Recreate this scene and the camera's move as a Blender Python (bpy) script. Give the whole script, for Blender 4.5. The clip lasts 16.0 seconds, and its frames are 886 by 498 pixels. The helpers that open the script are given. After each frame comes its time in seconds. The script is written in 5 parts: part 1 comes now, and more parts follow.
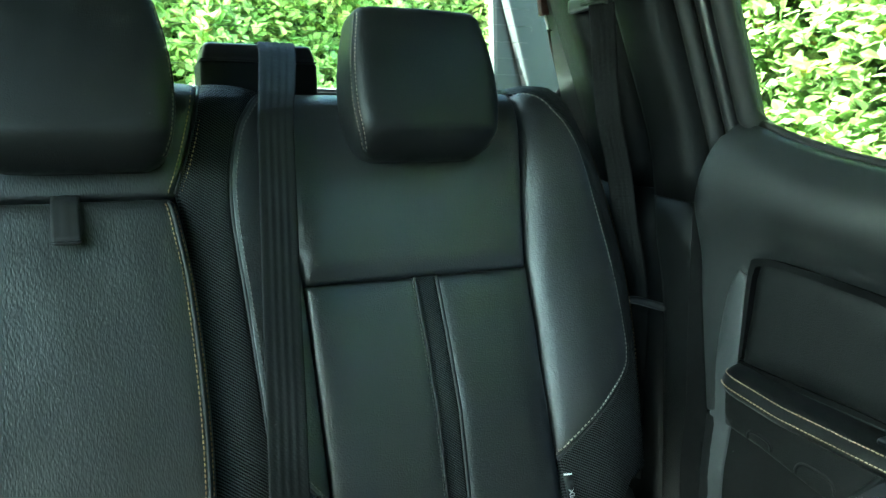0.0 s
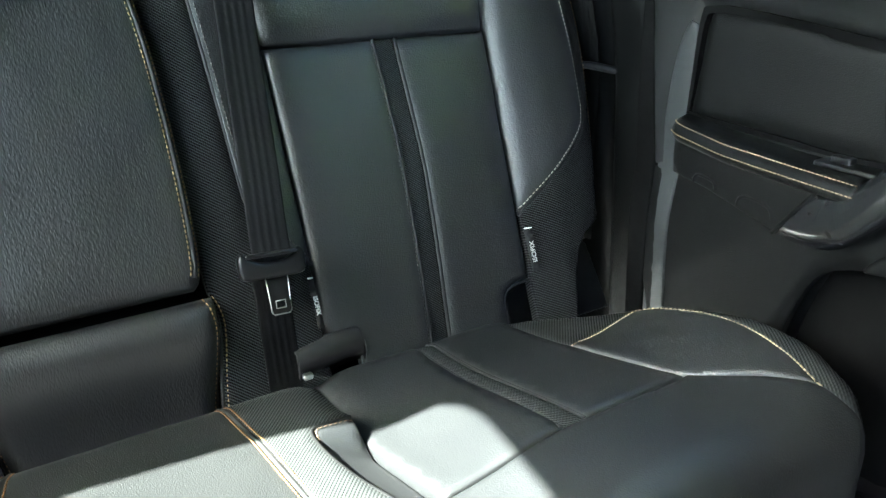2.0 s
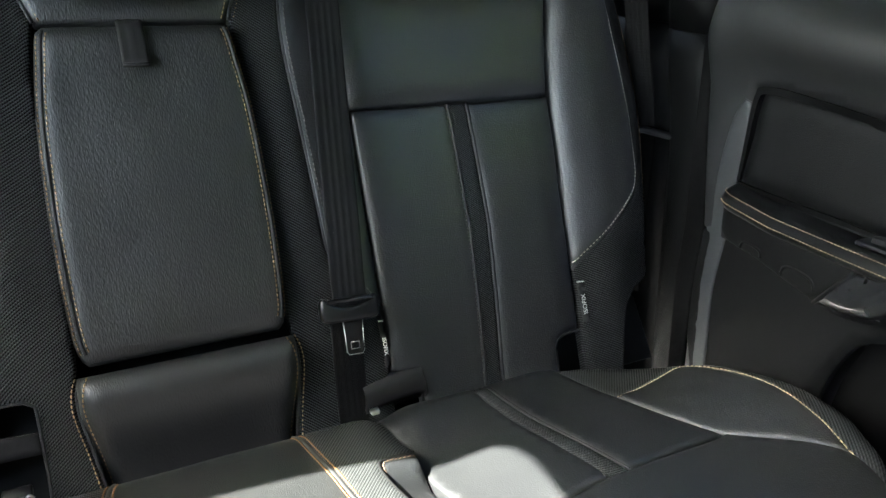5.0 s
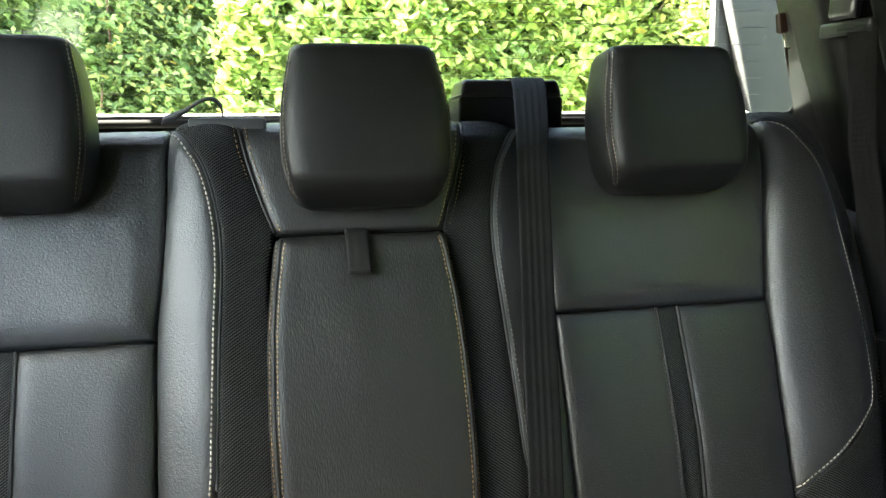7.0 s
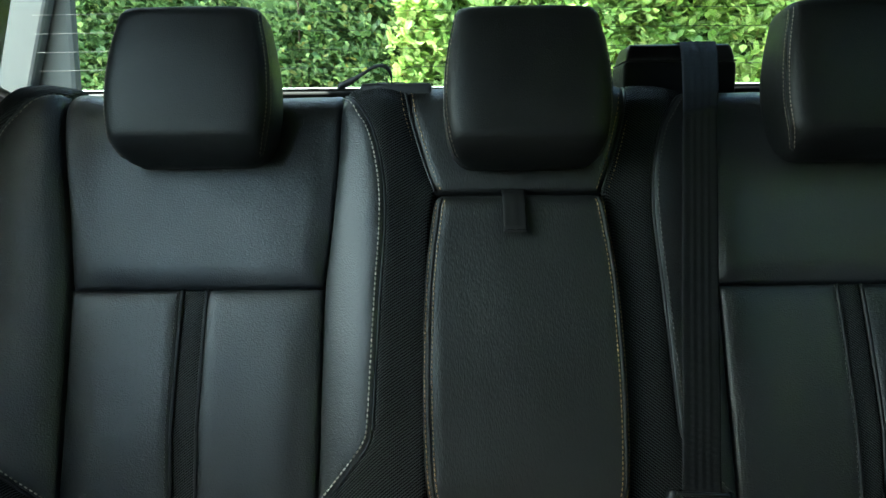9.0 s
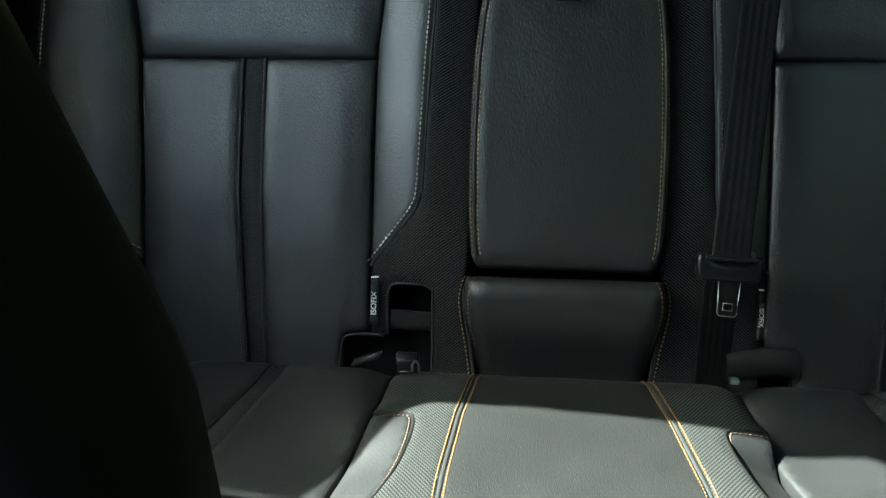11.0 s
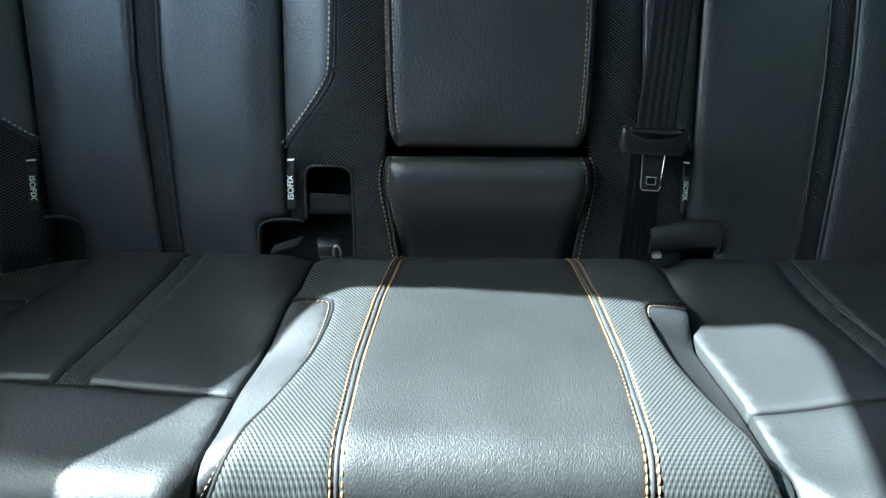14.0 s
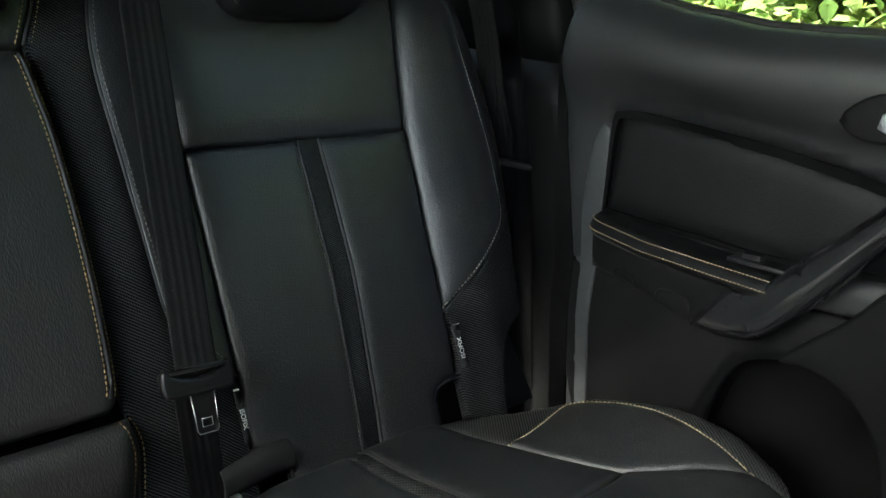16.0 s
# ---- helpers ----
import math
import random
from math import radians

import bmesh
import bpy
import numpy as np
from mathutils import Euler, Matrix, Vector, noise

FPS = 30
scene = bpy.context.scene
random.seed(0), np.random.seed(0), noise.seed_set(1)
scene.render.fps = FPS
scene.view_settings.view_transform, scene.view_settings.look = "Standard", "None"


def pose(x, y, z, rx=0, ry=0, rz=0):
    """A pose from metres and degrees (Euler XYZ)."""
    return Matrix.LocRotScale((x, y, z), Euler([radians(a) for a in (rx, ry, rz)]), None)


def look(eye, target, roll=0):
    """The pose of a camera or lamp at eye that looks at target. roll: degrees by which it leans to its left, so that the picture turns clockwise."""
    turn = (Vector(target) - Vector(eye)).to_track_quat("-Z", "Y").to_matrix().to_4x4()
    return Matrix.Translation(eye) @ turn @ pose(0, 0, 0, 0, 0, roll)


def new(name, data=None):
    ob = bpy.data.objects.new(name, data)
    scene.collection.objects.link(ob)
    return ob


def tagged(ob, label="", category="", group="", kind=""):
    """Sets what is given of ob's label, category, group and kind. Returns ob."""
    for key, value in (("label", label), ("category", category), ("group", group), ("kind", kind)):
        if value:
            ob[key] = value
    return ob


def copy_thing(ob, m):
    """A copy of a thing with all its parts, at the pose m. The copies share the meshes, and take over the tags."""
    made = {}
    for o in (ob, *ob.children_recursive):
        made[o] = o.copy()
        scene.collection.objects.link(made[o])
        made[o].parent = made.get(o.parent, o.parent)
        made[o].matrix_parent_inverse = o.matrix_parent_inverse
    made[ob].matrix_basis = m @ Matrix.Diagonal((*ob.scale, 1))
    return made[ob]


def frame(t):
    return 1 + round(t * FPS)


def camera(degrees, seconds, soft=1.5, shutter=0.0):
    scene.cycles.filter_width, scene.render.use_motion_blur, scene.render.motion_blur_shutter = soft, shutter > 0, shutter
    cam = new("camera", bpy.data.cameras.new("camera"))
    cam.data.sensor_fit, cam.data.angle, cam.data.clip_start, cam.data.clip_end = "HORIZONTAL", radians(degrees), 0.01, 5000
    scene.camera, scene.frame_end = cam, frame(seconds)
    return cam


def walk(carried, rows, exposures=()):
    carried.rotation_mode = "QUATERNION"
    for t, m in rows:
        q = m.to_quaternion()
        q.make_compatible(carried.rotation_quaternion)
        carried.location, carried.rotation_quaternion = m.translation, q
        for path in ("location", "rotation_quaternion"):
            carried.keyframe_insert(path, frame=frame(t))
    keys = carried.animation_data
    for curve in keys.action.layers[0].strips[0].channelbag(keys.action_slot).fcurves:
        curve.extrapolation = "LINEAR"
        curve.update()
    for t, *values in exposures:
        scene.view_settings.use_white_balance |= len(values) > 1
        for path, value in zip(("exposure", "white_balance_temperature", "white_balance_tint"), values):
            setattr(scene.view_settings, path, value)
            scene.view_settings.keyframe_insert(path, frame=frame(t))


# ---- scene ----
cam = camera(63.0, 16.0)
PATH = [
    (0, (0.0395, -0.8888, 0.9435), (0.4509, 0.0157, 0.8316), -1.37),
    (0.5, (0.0271, -0.8956, 0.9171), (0.4473, -0.0023, 0.7574), -1.67),
    (1, (0.0019, -0.8981, 0.8926), (0.4448, -0.0287, 0.6734), -1.92),
    (1.5, (-0.0298, -0.8851, 0.8708), (0.4423, -0.0508, 0.5863), -2.08),
    (2, (-0.0181, -0.9025, 0.8530), (0.4452, -0.0817, 0.5188), -2.98),
    (2.5, (-0.0157, -0.9019, 0.8481), (0.4593, -0.1064, 0.4718), -3.64),
    (3, (-0.0495, -0.9015, 0.8438), (0.4563, -0.1343, 0.4494), -2.73),
    (5.5, (-0.0760, -0.9479, 0.9513), (0.3059, -0.0634, 0.6837), -0.60),
    (6, (-0.0718, -0.9247, 0.9787), (0.2645, -0.0096, 0.7563), -0.60),
    (6.5, (-0.0773, -0.9032, 1.0090), (0.2016, 0.0397, 0.8270), -0.71),
    (7, (-0.1008, -0.8886, 1.0232), (0.1176, 0.0770, 0.8823), -0.90),
    (7.5, (-0.0956, -0.8871, 1.0200), (0.0486, 0.0963, 0.9099), -1.20),
    (8, (-0.1083, -0.8895, 1.0287), (-0.0132, 0.0995, 0.9159), -1.04),
    (8.2, (-0.0987, -0.8919, 1.0206), (-0.0354, 0.1004, 0.9136), -1.11),
    (10.3, (-0.0829, -0.9428, 0.9131), (-0.1405, 0.0216, 0.6550), -0.45),
    (10.5, (-0.0755, -0.9473, 0.9133), (-0.1493, 0.0078, 0.6264), -0.71),
    (11, (-0.0663, -0.9629, 0.9018), (-0.1617, -0.0330, 0.5466), -0.35),
    (11.5, (-0.0499, -0.9692, 0.8763), (-0.1618, -0.0567, 0.4829), 0.01),
    (12, (-0.0345, -0.9643, 0.8607), (-0.1548, -0.0700, 0.4298), 0.58),
    (12.5, (-0.0261, -0.9662, 0.8696), (-0.1410, -0.0972, 0.3882), 0.91),
    (13, (-0.0177, -0.9669, 0.8669), (-0.1216, -0.1080, 0.3655), 0.85),
    (13.5, (-0.0235, -0.9587, 0.8760), (-0.0931, -0.1047, 0.3603), 0.91),
    (14, (-0.0262, -0.9315, 0.8860), (-0.0561, -0.0670, 0.3842), -0.35),
    (14.5, (-0.0606, -0.8940, 0.8945), (0.0911, -0.0153, 0.4419), 0.26),
    (15, (-0.0712, -0.8683, 0.8940), (0.2626, -0.0103, 0.5037), 0.51),
    (15.5, (-0.0595, -0.8603, 0.8938), (0.4243, -0.0412, 0.5856), -0.59),
    (16, (-0.0504, -0.8559, 0.8838), (0.5590, -0.1009, 0.6416), -1.75),
]
EXPOSURES = [(0.0, 6.45, 5650, -27), (1.0, 6.6, 6250, -5), (1.5, 6.68, 6050, -3), (3.0, 6.52, 6250, 0), (5.5, 6.12, 6600, 6), (6.0, 6.32, 6800, 6), (6.5, 6.64, 6900, 6), (7.0, 6.46, 7200, 3), (7.5, 5.8, 6100, -1), (8.2, 5.4, 6050, -13), (10.5, 5.15, 6300, -14), (11.5, 5.2, 5950, -2), (12.2, 5.42, 5600, -3), (13.5, 5.75, 5300, -4), (15.0, 5.5, 5600, -1), (15.5, 5.48, 6050, 9), (16.0, 5.52, 6500, 2)]
walk(cam, [(t, look(eye, target, roll)) for t, eye, target, roll in PATH], EXPOSURES)

# ---- daylight ----
SUN_WAY = Vector((1.0, -0.10, -1.02)).normalized()
world = bpy.data.worlds.new("daylight")
scene.world = world
world.use_nodes = True
wn = world.node_tree.nodes
sky = wn.new("ShaderNodeTexSky")
sky.sky_type = "NISHITA"
sky.sun_disc = False
sky.sun_elevation = math.asin(-SUN_WAY.z)
sky.air_density, sky.dust_density, sky.ozone_density = 0.7, 3.0, 0.5
sky.sun_rotation = math.atan2(-SUN_WAY.x, -SUN_WAY.y)
wn["Background"].inputs["Strength"].default_value = 0.075
world.node_tree.links.new(sky.outputs["Color"], wn["Background"].inputs["Color"])
sun = new("sun", bpy.data.lights.new("sun", "SUN"))
sun.data.energy, sun.data.angle, sun.data.color = 1.75, radians(0.53), (1.0, 0.97, 0.92)
sun.matrix_world = look(Vector((-6, 0.6, 6)), Vector((-6, 0.6, 6)) + SUN_WAY)


# ---- materials ----
def material(name):
    m = bpy.data.materials.new(name)
    m.use_nodes = True
    n, l = m.node_tree.nodes, m.node_tree.links
    return m, n, l, n["Principled BSDF"]


def ramp(n, stops):
    r = n.new("ShaderNodeValToRGB")
    while len(r.color_ramp.elements) < len(stops):
        r.color_ramp.elements.new(0.5)
    for e, (p, c) in zip(r.color_ramp.elements, stops):
        e.position, e.color = p, (*c, 1) if len(c) == 3 else c
    return r


def math_node(n, l, op, a, b=None):
    m = n.new("ShaderNodeMath")
    m.operation = op
    for i, v in enumerate((a, b)):
        if v is None:
            continue
        if isinstance(v, (int, float)):
            m.inputs[i].default_value = v
        else:
            l.new(v, m.inputs[i])
    return m.outputs[0]


def noise_node(n, l, vec, scale, detail=4.0, rough=0.55):
    t = n.new("ShaderNodeTexNoise")
    t.inputs["Scale"].default_value, t.inputs["Detail"].default_value, t.inputs["Roughness"].default_value = scale, detail, rough
    l.new(vec, t.inputs["Vector"])
    return t.outputs["Fac"]


def stretched(n, l, scale):
    c = n.new("ShaderNodeTexCoord")
    m = n.new("ShaderNodeMapping")
    m.inputs["Scale"].default_value = scale
    l.new(c.outputs["Object"], m.inputs["Vector"])
    return m.outputs["Vector"]


def dusty(n, l, bsdf, base, dust, rough, amount=0.3, scale=9.0):
    """Base colour with faint blotches and a few specks of dust; roughness follows the blotches."""
    vec = stretched(n, l, (1, 1, 1))
    blotch = noise_node(n, l, vec, scale, 5.0, 0.6)
    r = ramp(n, [(0.35, base), (0.75, tuple(b + (d - b) * amount for b, d in zip(base, dust)))])
    l.new(blotch, r.inputs["Fac"])
    v = n.new("ShaderNodeTexVoronoi")
    v.inputs["Scale"].default_value = 60.0
    l.new(vec, v.inputs["Vector"])
    speck = math_node(n, l, "LESS_THAN", v.outputs["Distance"], 0.035)
    pick = math_node(n, l, "GREATER_THAN", noise_node(n, l, vec, 23.0, 1.0), 0.62)
    mix = n.new("ShaderNodeMix")
    mix.data_type = "RGBA"
    l.new(math_node(n, l, "MULTIPLY", speck, pick), mix.inputs["Factor"])
    l.new(r.outputs["Color"], mix.inputs[6])
    mix.inputs[7].default_value = (*dust, 1)
    l.new(mix.outputs[2], bsdf.inputs["Base Color"])
    rr = n.new("ShaderNodeMapRange")
    rr.inputs["To Min"].default_value, rr.inputs["To Max"].default_value = rough - 0.05, rough + 0.09
    l.new(blotch, rr.inputs["Value"])
    l.new(rr.outputs["Result"], bsdf.inputs["Roughness"])
    return vec


def bump(n, l, bsdf, height, distance, strength=1.0):
    b = n.new("ShaderNodeBump")
    b.inputs["Distance"].default_value, b.inputs["Strength"].default_value = distance, strength
    l.new(height, b.inputs["Height"])
    l.new(b.outputs["Normal"], bsdf.inputs["Normal"])
    return b


def leather(name, base=(0.012, 0.013, 0.0135), rough=0.40, cell=520.0, stretch=(1, 1, 1), depth=0.00045, spec=0.5, lumps=0.35):
    """Embossed black leather: cells with soft creases, at real grain size."""
    m, n, l, b = material(name)
    dusty(n, l, b, base, (0.09, 0.09, 0.085), rough, 0.05, 6.0)
    vec = stretched(n, l, stretch)
    v = n.new("ShaderNodeTexVoronoi")
    v.feature = "SMOOTH_F1"
    v.inputs["Scale"].default_value = cell
    warp = n.new("ShaderNodeVectorMath")
    warp.operation = "MULTIPLY_ADD"
    wob = n.new("ShaderNodeTexNoise")
    wob.inputs["Scale"].default_value = 140.0
    l.new(vec, wob.inputs["Vector"])
    l.new(wob.outputs["Color"], warp.inputs[0])
    warp.inputs[1].default_value = (0.004, 0.004, 0.004)
    l.new(vec, warp.inputs[2])
    l.new(warp.outputs["Vector"], v.inputs["Vector"])
    grain = math_node(n, l, "MULTIPLY", v.outputs["Distance"], -1.0)
    height = math_node(n, l, "ADD", grain, math_node(n, l, "MULTIPLY", noise_node(n, l, vec, 150.0, 4.0, 0.7), lumps))
    bump(n, l, b, height, depth)
    b.inputs["Specular IOR Level"].default_value = spec
    return m


def ribbed(name, base=(0.011, 0.012, 0.0125), period=0.0032, rise=1.0, pits=0.03, lean=0.9, depth=0.0009):
    """Woven technical textile: fine diagonal ribs that mirror about the middle of the seat."""
    m, n, l, b = material(name)
    dusty(n, l, b, base, (0.10, 0.10, 0.095), 0.5, 0.06, 8.0)
    c = n.new("ShaderNodeTexCoord")
    s = n.new("ShaderNodeSeparateXYZ")
    l.new(c.outputs["Object"], s.inputs["Vector"])
    ax = math_node(n, l, "ABSOLUTE", s.outputs["X"])
    up = math_node(n, l, "ADD", math_node(n, l, "MULTIPLY", s.outputs["Z"], rise), math_node(n, l, "MULTIPLY", s.outputs["Y"], lean))
    k = 2 * math.pi / (period * 1.414)
    ribs = math_node(n, l, "SINE", math_node(n, l, "MULTIPLY", math_node(n, l, "ADD", ax, up), k))
    cross = math_node(n, l, "SINE", math_node(n, l, "MULTIPLY", math_node(n, l, "SUBTRACT", ax, up), k * 1.0))
    h = math_node(n, l, "ADD", math_node(n, l, "MULTIPLY", ribs, 0.5), math_node(n, l, "MULTIPLY", cross, 0.20))
    weave = math_node(n, l, "MULTIPLY", ribs, math_node(n, l, "ADD", math_node(n, l, "MULTIPLY", cross, 0.5), 0.5))
    pit = ramp(n, [(0.30, tuple(c * pits for c in base)), (0.72, tuple(c * 1.9 for c in base))])
    l.new(math_node(n, l, "ADD", math_node(n, l, "MULTIPLY", weave, 0.5), 0.5), pit.inputs["Fac"])
    l.new(pit.outputs["Color"], b.inputs["Base Color"])
    spec = n.new("ShaderNodeMapRange")
    spec.inputs["From Min"].default_value, spec.inputs["From Max"].default_value = -0.3, 0.6
    spec.inputs["To Min"].default_value, spec.inputs["To Max"].default_value = 0.0, 0.34
    l.new(weave, spec.inputs["Value"])
    l.new(spec.outputs["Result"], b.inputs["Specular IOR Level"])
    bump(n, l, b, h, depth)
    return m


def plain(name, base, rough, metallic=0.0, grain=0.0, cell=900.0, dust=(0.10, 0.10, 0.10), amount=0.06, coat=0.0, spec=0.22):
    m, n, l, b = material(name)
    vec = dusty(n, l, b, base, dust, rough, amount, 7.0)
    b.inputs["Metallic"].default_value = metallic
    b.inputs["Coat Weight"].default_value = coat
    b.inputs["Specular IOR Level"].default_value = spec
    if grain:
        v = n.new("ShaderNodeTexVoronoi")
        v.inputs["Scale"].default_value = cell
        l.new(vec, v.inputs["Vector"])
        bump(n, l, b, v.outputs["Distance"], grain)
    return m


def webbing_material(name, grey, spec=0.15):
    m, n, l, b = material(name)
    dusty(n, l, b, (grey, grey, grey * 1.04), (0.12, 0.12, 0.12), 0.5, 0.06, 12.0)
    vec = stretched(n, l, (1, 1, 1))
    w = n.new("ShaderNodeTexWave")
    w.inputs["Scale"].default_value = 260.0
    w.bands_direction = "Z"
    w.inputs["Distortion"].default_value = 0.6
    l.new(vec, w.inputs["Vector"])
    bump(n, l, b, w.outputs["Fac"], 0.0003)
    b.inputs["Specular IOR Level"].default_value = spec
    return m


def leaf_material(name, dark, mid, light):
    m, n, l, b = material(name)
    g = n.new("ShaderNodeNewGeometry")
    r = ramp(n, [(0.0, dark), (0.5, mid), (0.93, light), (1.0, (0.30, 0.24, 0.05))])
    l.new(g.outputs["Random Per Island"], r.inputs["Fac"])
    l.new(r.outputs["Color"], b.inputs["Base Color"])
    b.inputs["Roughness"].default_value = 0.45
    t = n.new("ShaderNodeBsdfTranslucent")
    l.new(r.outputs["Color"], t.inputs["Color"])
    mix = n.new("ShaderNodeMixShader")
    mix.inputs[0].default_value = 0.52
    l.new(b.outputs["BSDF"], mix.inputs[1])
    l.new(t.outputs["BSDF"], mix.inputs[2])
    l.new(mix.outputs["Shader"], n["Material Output"].inputs["Surface"])
    return m


def glass_material(name, tint=(0.93, 0.96, 0.94)):
    m, n, l, b = material(name)
    tr = n.new("ShaderNodeBsdfTransparent")
    tr.inputs["Color"].default_value = (*tint, 1)
    gl = n.new("ShaderNodeBsdfGlossy")
    gl.inputs["Roughness"].default_value = 0.02
    fr = n.new("ShaderNodeFresnel")
    fr.inputs["IOR"].default_value = 1.22
    mix = n.new("ShaderNodeMixShader")
    l.new(fr.outputs["Fac"], mix.inputs[0])
    l.new(tr.outputs["BSDF"], mix.inputs[1])
    l.new(gl.outputs["BSDF"], mix.inputs[2])
    l.new(mix.outputs["Shader"], n["Material Output"].inputs["Surface"])
    return m


LEATHER = leather("black pebbled leather", (0.0122, 0.0132, 0.0136), 0.45, 560.0, (1, 1, 1), 0.00046, 0.78, 0.05)
LEATHER_SEAT = leather("black smooth seat leather", (0.0084, 0.0092, 0.0096), 0.48, 620.0, (1, 1, 1), 0.00022, 0.46, 0.05)
LEATHER_SOFT = leather("black creased leather", (0.0092, 0.0099, 0.0096), 0.50, 600.0, (1.5, 0.9, 0.6), 0.00042, 0.30, 0.10)
LEATHER_ARM = leather("black armrest vinyl", (0.0100, 0.0103, 0.0101), 0.47, 380.0, (1.7, 0.9, 0.5), 0.00050, 0.52, 0.06)
LEATHER_HEAD = leather("black headrest leather", (0.0046, 0.0050, 0.0050), 0.46, 800.0, (1, 1, 1), 0.00028, 0.26)
LEATHER_DOOR = leather("black door leather", (0.0030, 0.0032, 0.0033), 0.48, 700.0, (1, 1, 1), 0.00030, 0.15, 0.2)
DARK_WEB = plain("black strap cloth", (0.008, 0.008, 0.008), 0.7)
TEXTILE = ribbed("ribbed black textile", (0.0160, 0.0169, 0.0171), 0.0034, depth=0.0008)
SEAT_TEXTILE = ribbed("ribbed black seat textile", (0.0185, 0.0196, 0.0190), 0.0032, 0.2, 0.55, -0.8, 0.00014)
STRIP_TEXTILE = ribbed("mesh black textile", (0.027, 0.0286, 0.0286), 0.0030, depth=0.0005)
PIPING = plain("black piping", (0.02, 0.02, 0.021), 0.42)
DARK_PIPING = plain("black cord piping", (0.004, 0.004, 0.004), 0.6, spec=0.1)
GREY_PIPING = plain("grey piping", (0.022, 0.023, 0.023), 0.45)
DOOR_THREAD = plain("pale tan thread", (0.24, 0.175, 0.10), 0.6, dust=(0.5, 0.45, 0.35))
TAN_THREAD = plain("orange tan thread", (0.20, 0.098, 0.036), 0.6, dust=(0.3, 0.2, 0.1))
PALE_THREAD = plain("pale grey thread", (0.55, 0.50, 0.42), 0.6, dust=(0.5, 0.5, 0.45))
BROWN_THREAD = plain("muted brown thread", (0.17, 0.115, 0.075), 0.6)
HEAD_THREAD = plain("greyish beige thread", (0.20, 0.165, 0.13), 0.6)
SAND_THREAD = plain("sand thread", (0.36, 0.23, 0.115), 0.6, dust=(0.5, 0.45, 0.35))
CREAM_THREAD = plain("cream thread", (0.50, 0.40, 0.25), 0.6, dust=(0.5, 0.45, 0.35))
DARK_THREAD = plain("dark grey thread", (0.12, 0.115, 0.105), 0.6)
SEAT_CORE = plain("black seat backing", (0.004, 0.004, 0.004), 0.8)
PLASTIC = plain("black grained plastic", (0.009, 0.0095, 0.010), 0.48, grain=0.00035)
DOOR_PLASTIC = plain("dark charcoal door trim", (0.0072, 0.0077, 0.0078), 0.48, grain=0.00012, amount=0.02, spec=0.40)
LOWER_PLASTIC = plain("matt black lower door plastic", (0.0028, 0.0030, 0.0031), 0.55, grain=0.00025, amount=0.03, spec=0.11)
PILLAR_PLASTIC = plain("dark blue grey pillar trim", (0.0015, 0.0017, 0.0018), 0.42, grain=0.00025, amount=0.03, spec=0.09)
EDGE_PLASTIC = plain("mid grey moulded edge", (0.030, 0.032, 0.033), 0.42, grain=0.0002, amount=0.05, spec=0.4)
# Near black: shade of pocket, insert joint and door gap put into the colour.
GAP_BLACK = plain("near black for shaded gaps", (0.0015, 0.0015, 0.0015), 0.9, spec=0.05)
SMOOTH_PLASTIC = plain("smooth black plastic", (0.006, 0.006, 0.0065), 0.30, spec=0.38)
GLOSS = plain("glossy dark grey lacquer", (0.008, 0.0085, 0.009), 0.24, coat=0.35, amount=0.05, spec=0.4)
CHROME = plain("brushed steel", (0.62, 0.62, 0.60), 0.28, metallic=1.0, amount=0.1)
DULL_STEEL = plain("dull dark steel", (0.12, 0.12, 0.12), 0.35, metallic=0.9)
# Far lighter than the body paint: the sunlight is in the rail's colour.
RAIL = plain("rail grey lightened for sunlight", (0.45, 0.47, 0.48), 0.5)
RUBBER = plain("black rubber seal", (0.012, 0.012, 0.012), 0.6)
FRONT_SEAT = plain("matt black seat cloth", (0.006, 0.006, 0.006), 0.85)
CARPET = plain("charcoal carpet", (0.008, 0.008, 0.008), 0.95, grain=0.003, cell=500.0)
HEADLINER = plain("charcoal headliner cloth", (0.03, 0.03, 0.03), 0.9, grain=0.0006, dust=(0.10, 0.10, 0.10))
WEBBING = webbing_material("belt webbing", 0.0125, 0.08)
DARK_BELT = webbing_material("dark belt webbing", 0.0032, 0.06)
TAG = plain("black woven tag", (0.010, 0.010, 0.011), 0.6)
TAG_INK = plain("white print", (0.75, 0.75, 0.73), 0.6)
PAINT = plain("pale grey paint", (0.035, 0.037, 0.037), 0.8, amount=0.1)
DARK_PAINT = plain("dark grey paint", (0.03, 0.031, 0.033), 0.85, amount=0.1)
GLASS = glass_material("clear window glass")
SIDE_GLASS = glass_material("lightly tinted side glass", (0.80, 0.83, 0.81))
LINE = plain("heater wire", (0.05, 0.05, 0.05), 0.5)
BROWN = plain("brown plastic housing", (0.022, 0.009, 0.006), 0.35)
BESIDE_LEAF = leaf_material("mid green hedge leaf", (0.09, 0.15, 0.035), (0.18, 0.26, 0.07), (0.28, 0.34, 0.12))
# Shrub leaves are darkened for half shade, the rear hedge's lightened for sun.
SHADE_LEAF = leaf_material("shrub leaf darkened for shade", (0.05, 0.09, 0.025), (0.13, 0.20, 0.06), (0.26, 0.34, 0.12))
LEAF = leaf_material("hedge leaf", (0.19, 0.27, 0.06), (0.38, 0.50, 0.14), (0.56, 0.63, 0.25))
HEDGE_CORE = plain("hedge inside darkened as shade", (0.05, 0.085, 0.02), 0.9, dust=(0.10, 0.14, 0.04), amount=0.8)
BARK = plain("brown twig bark", (0.09, 0.06, 0.04), 0.85)
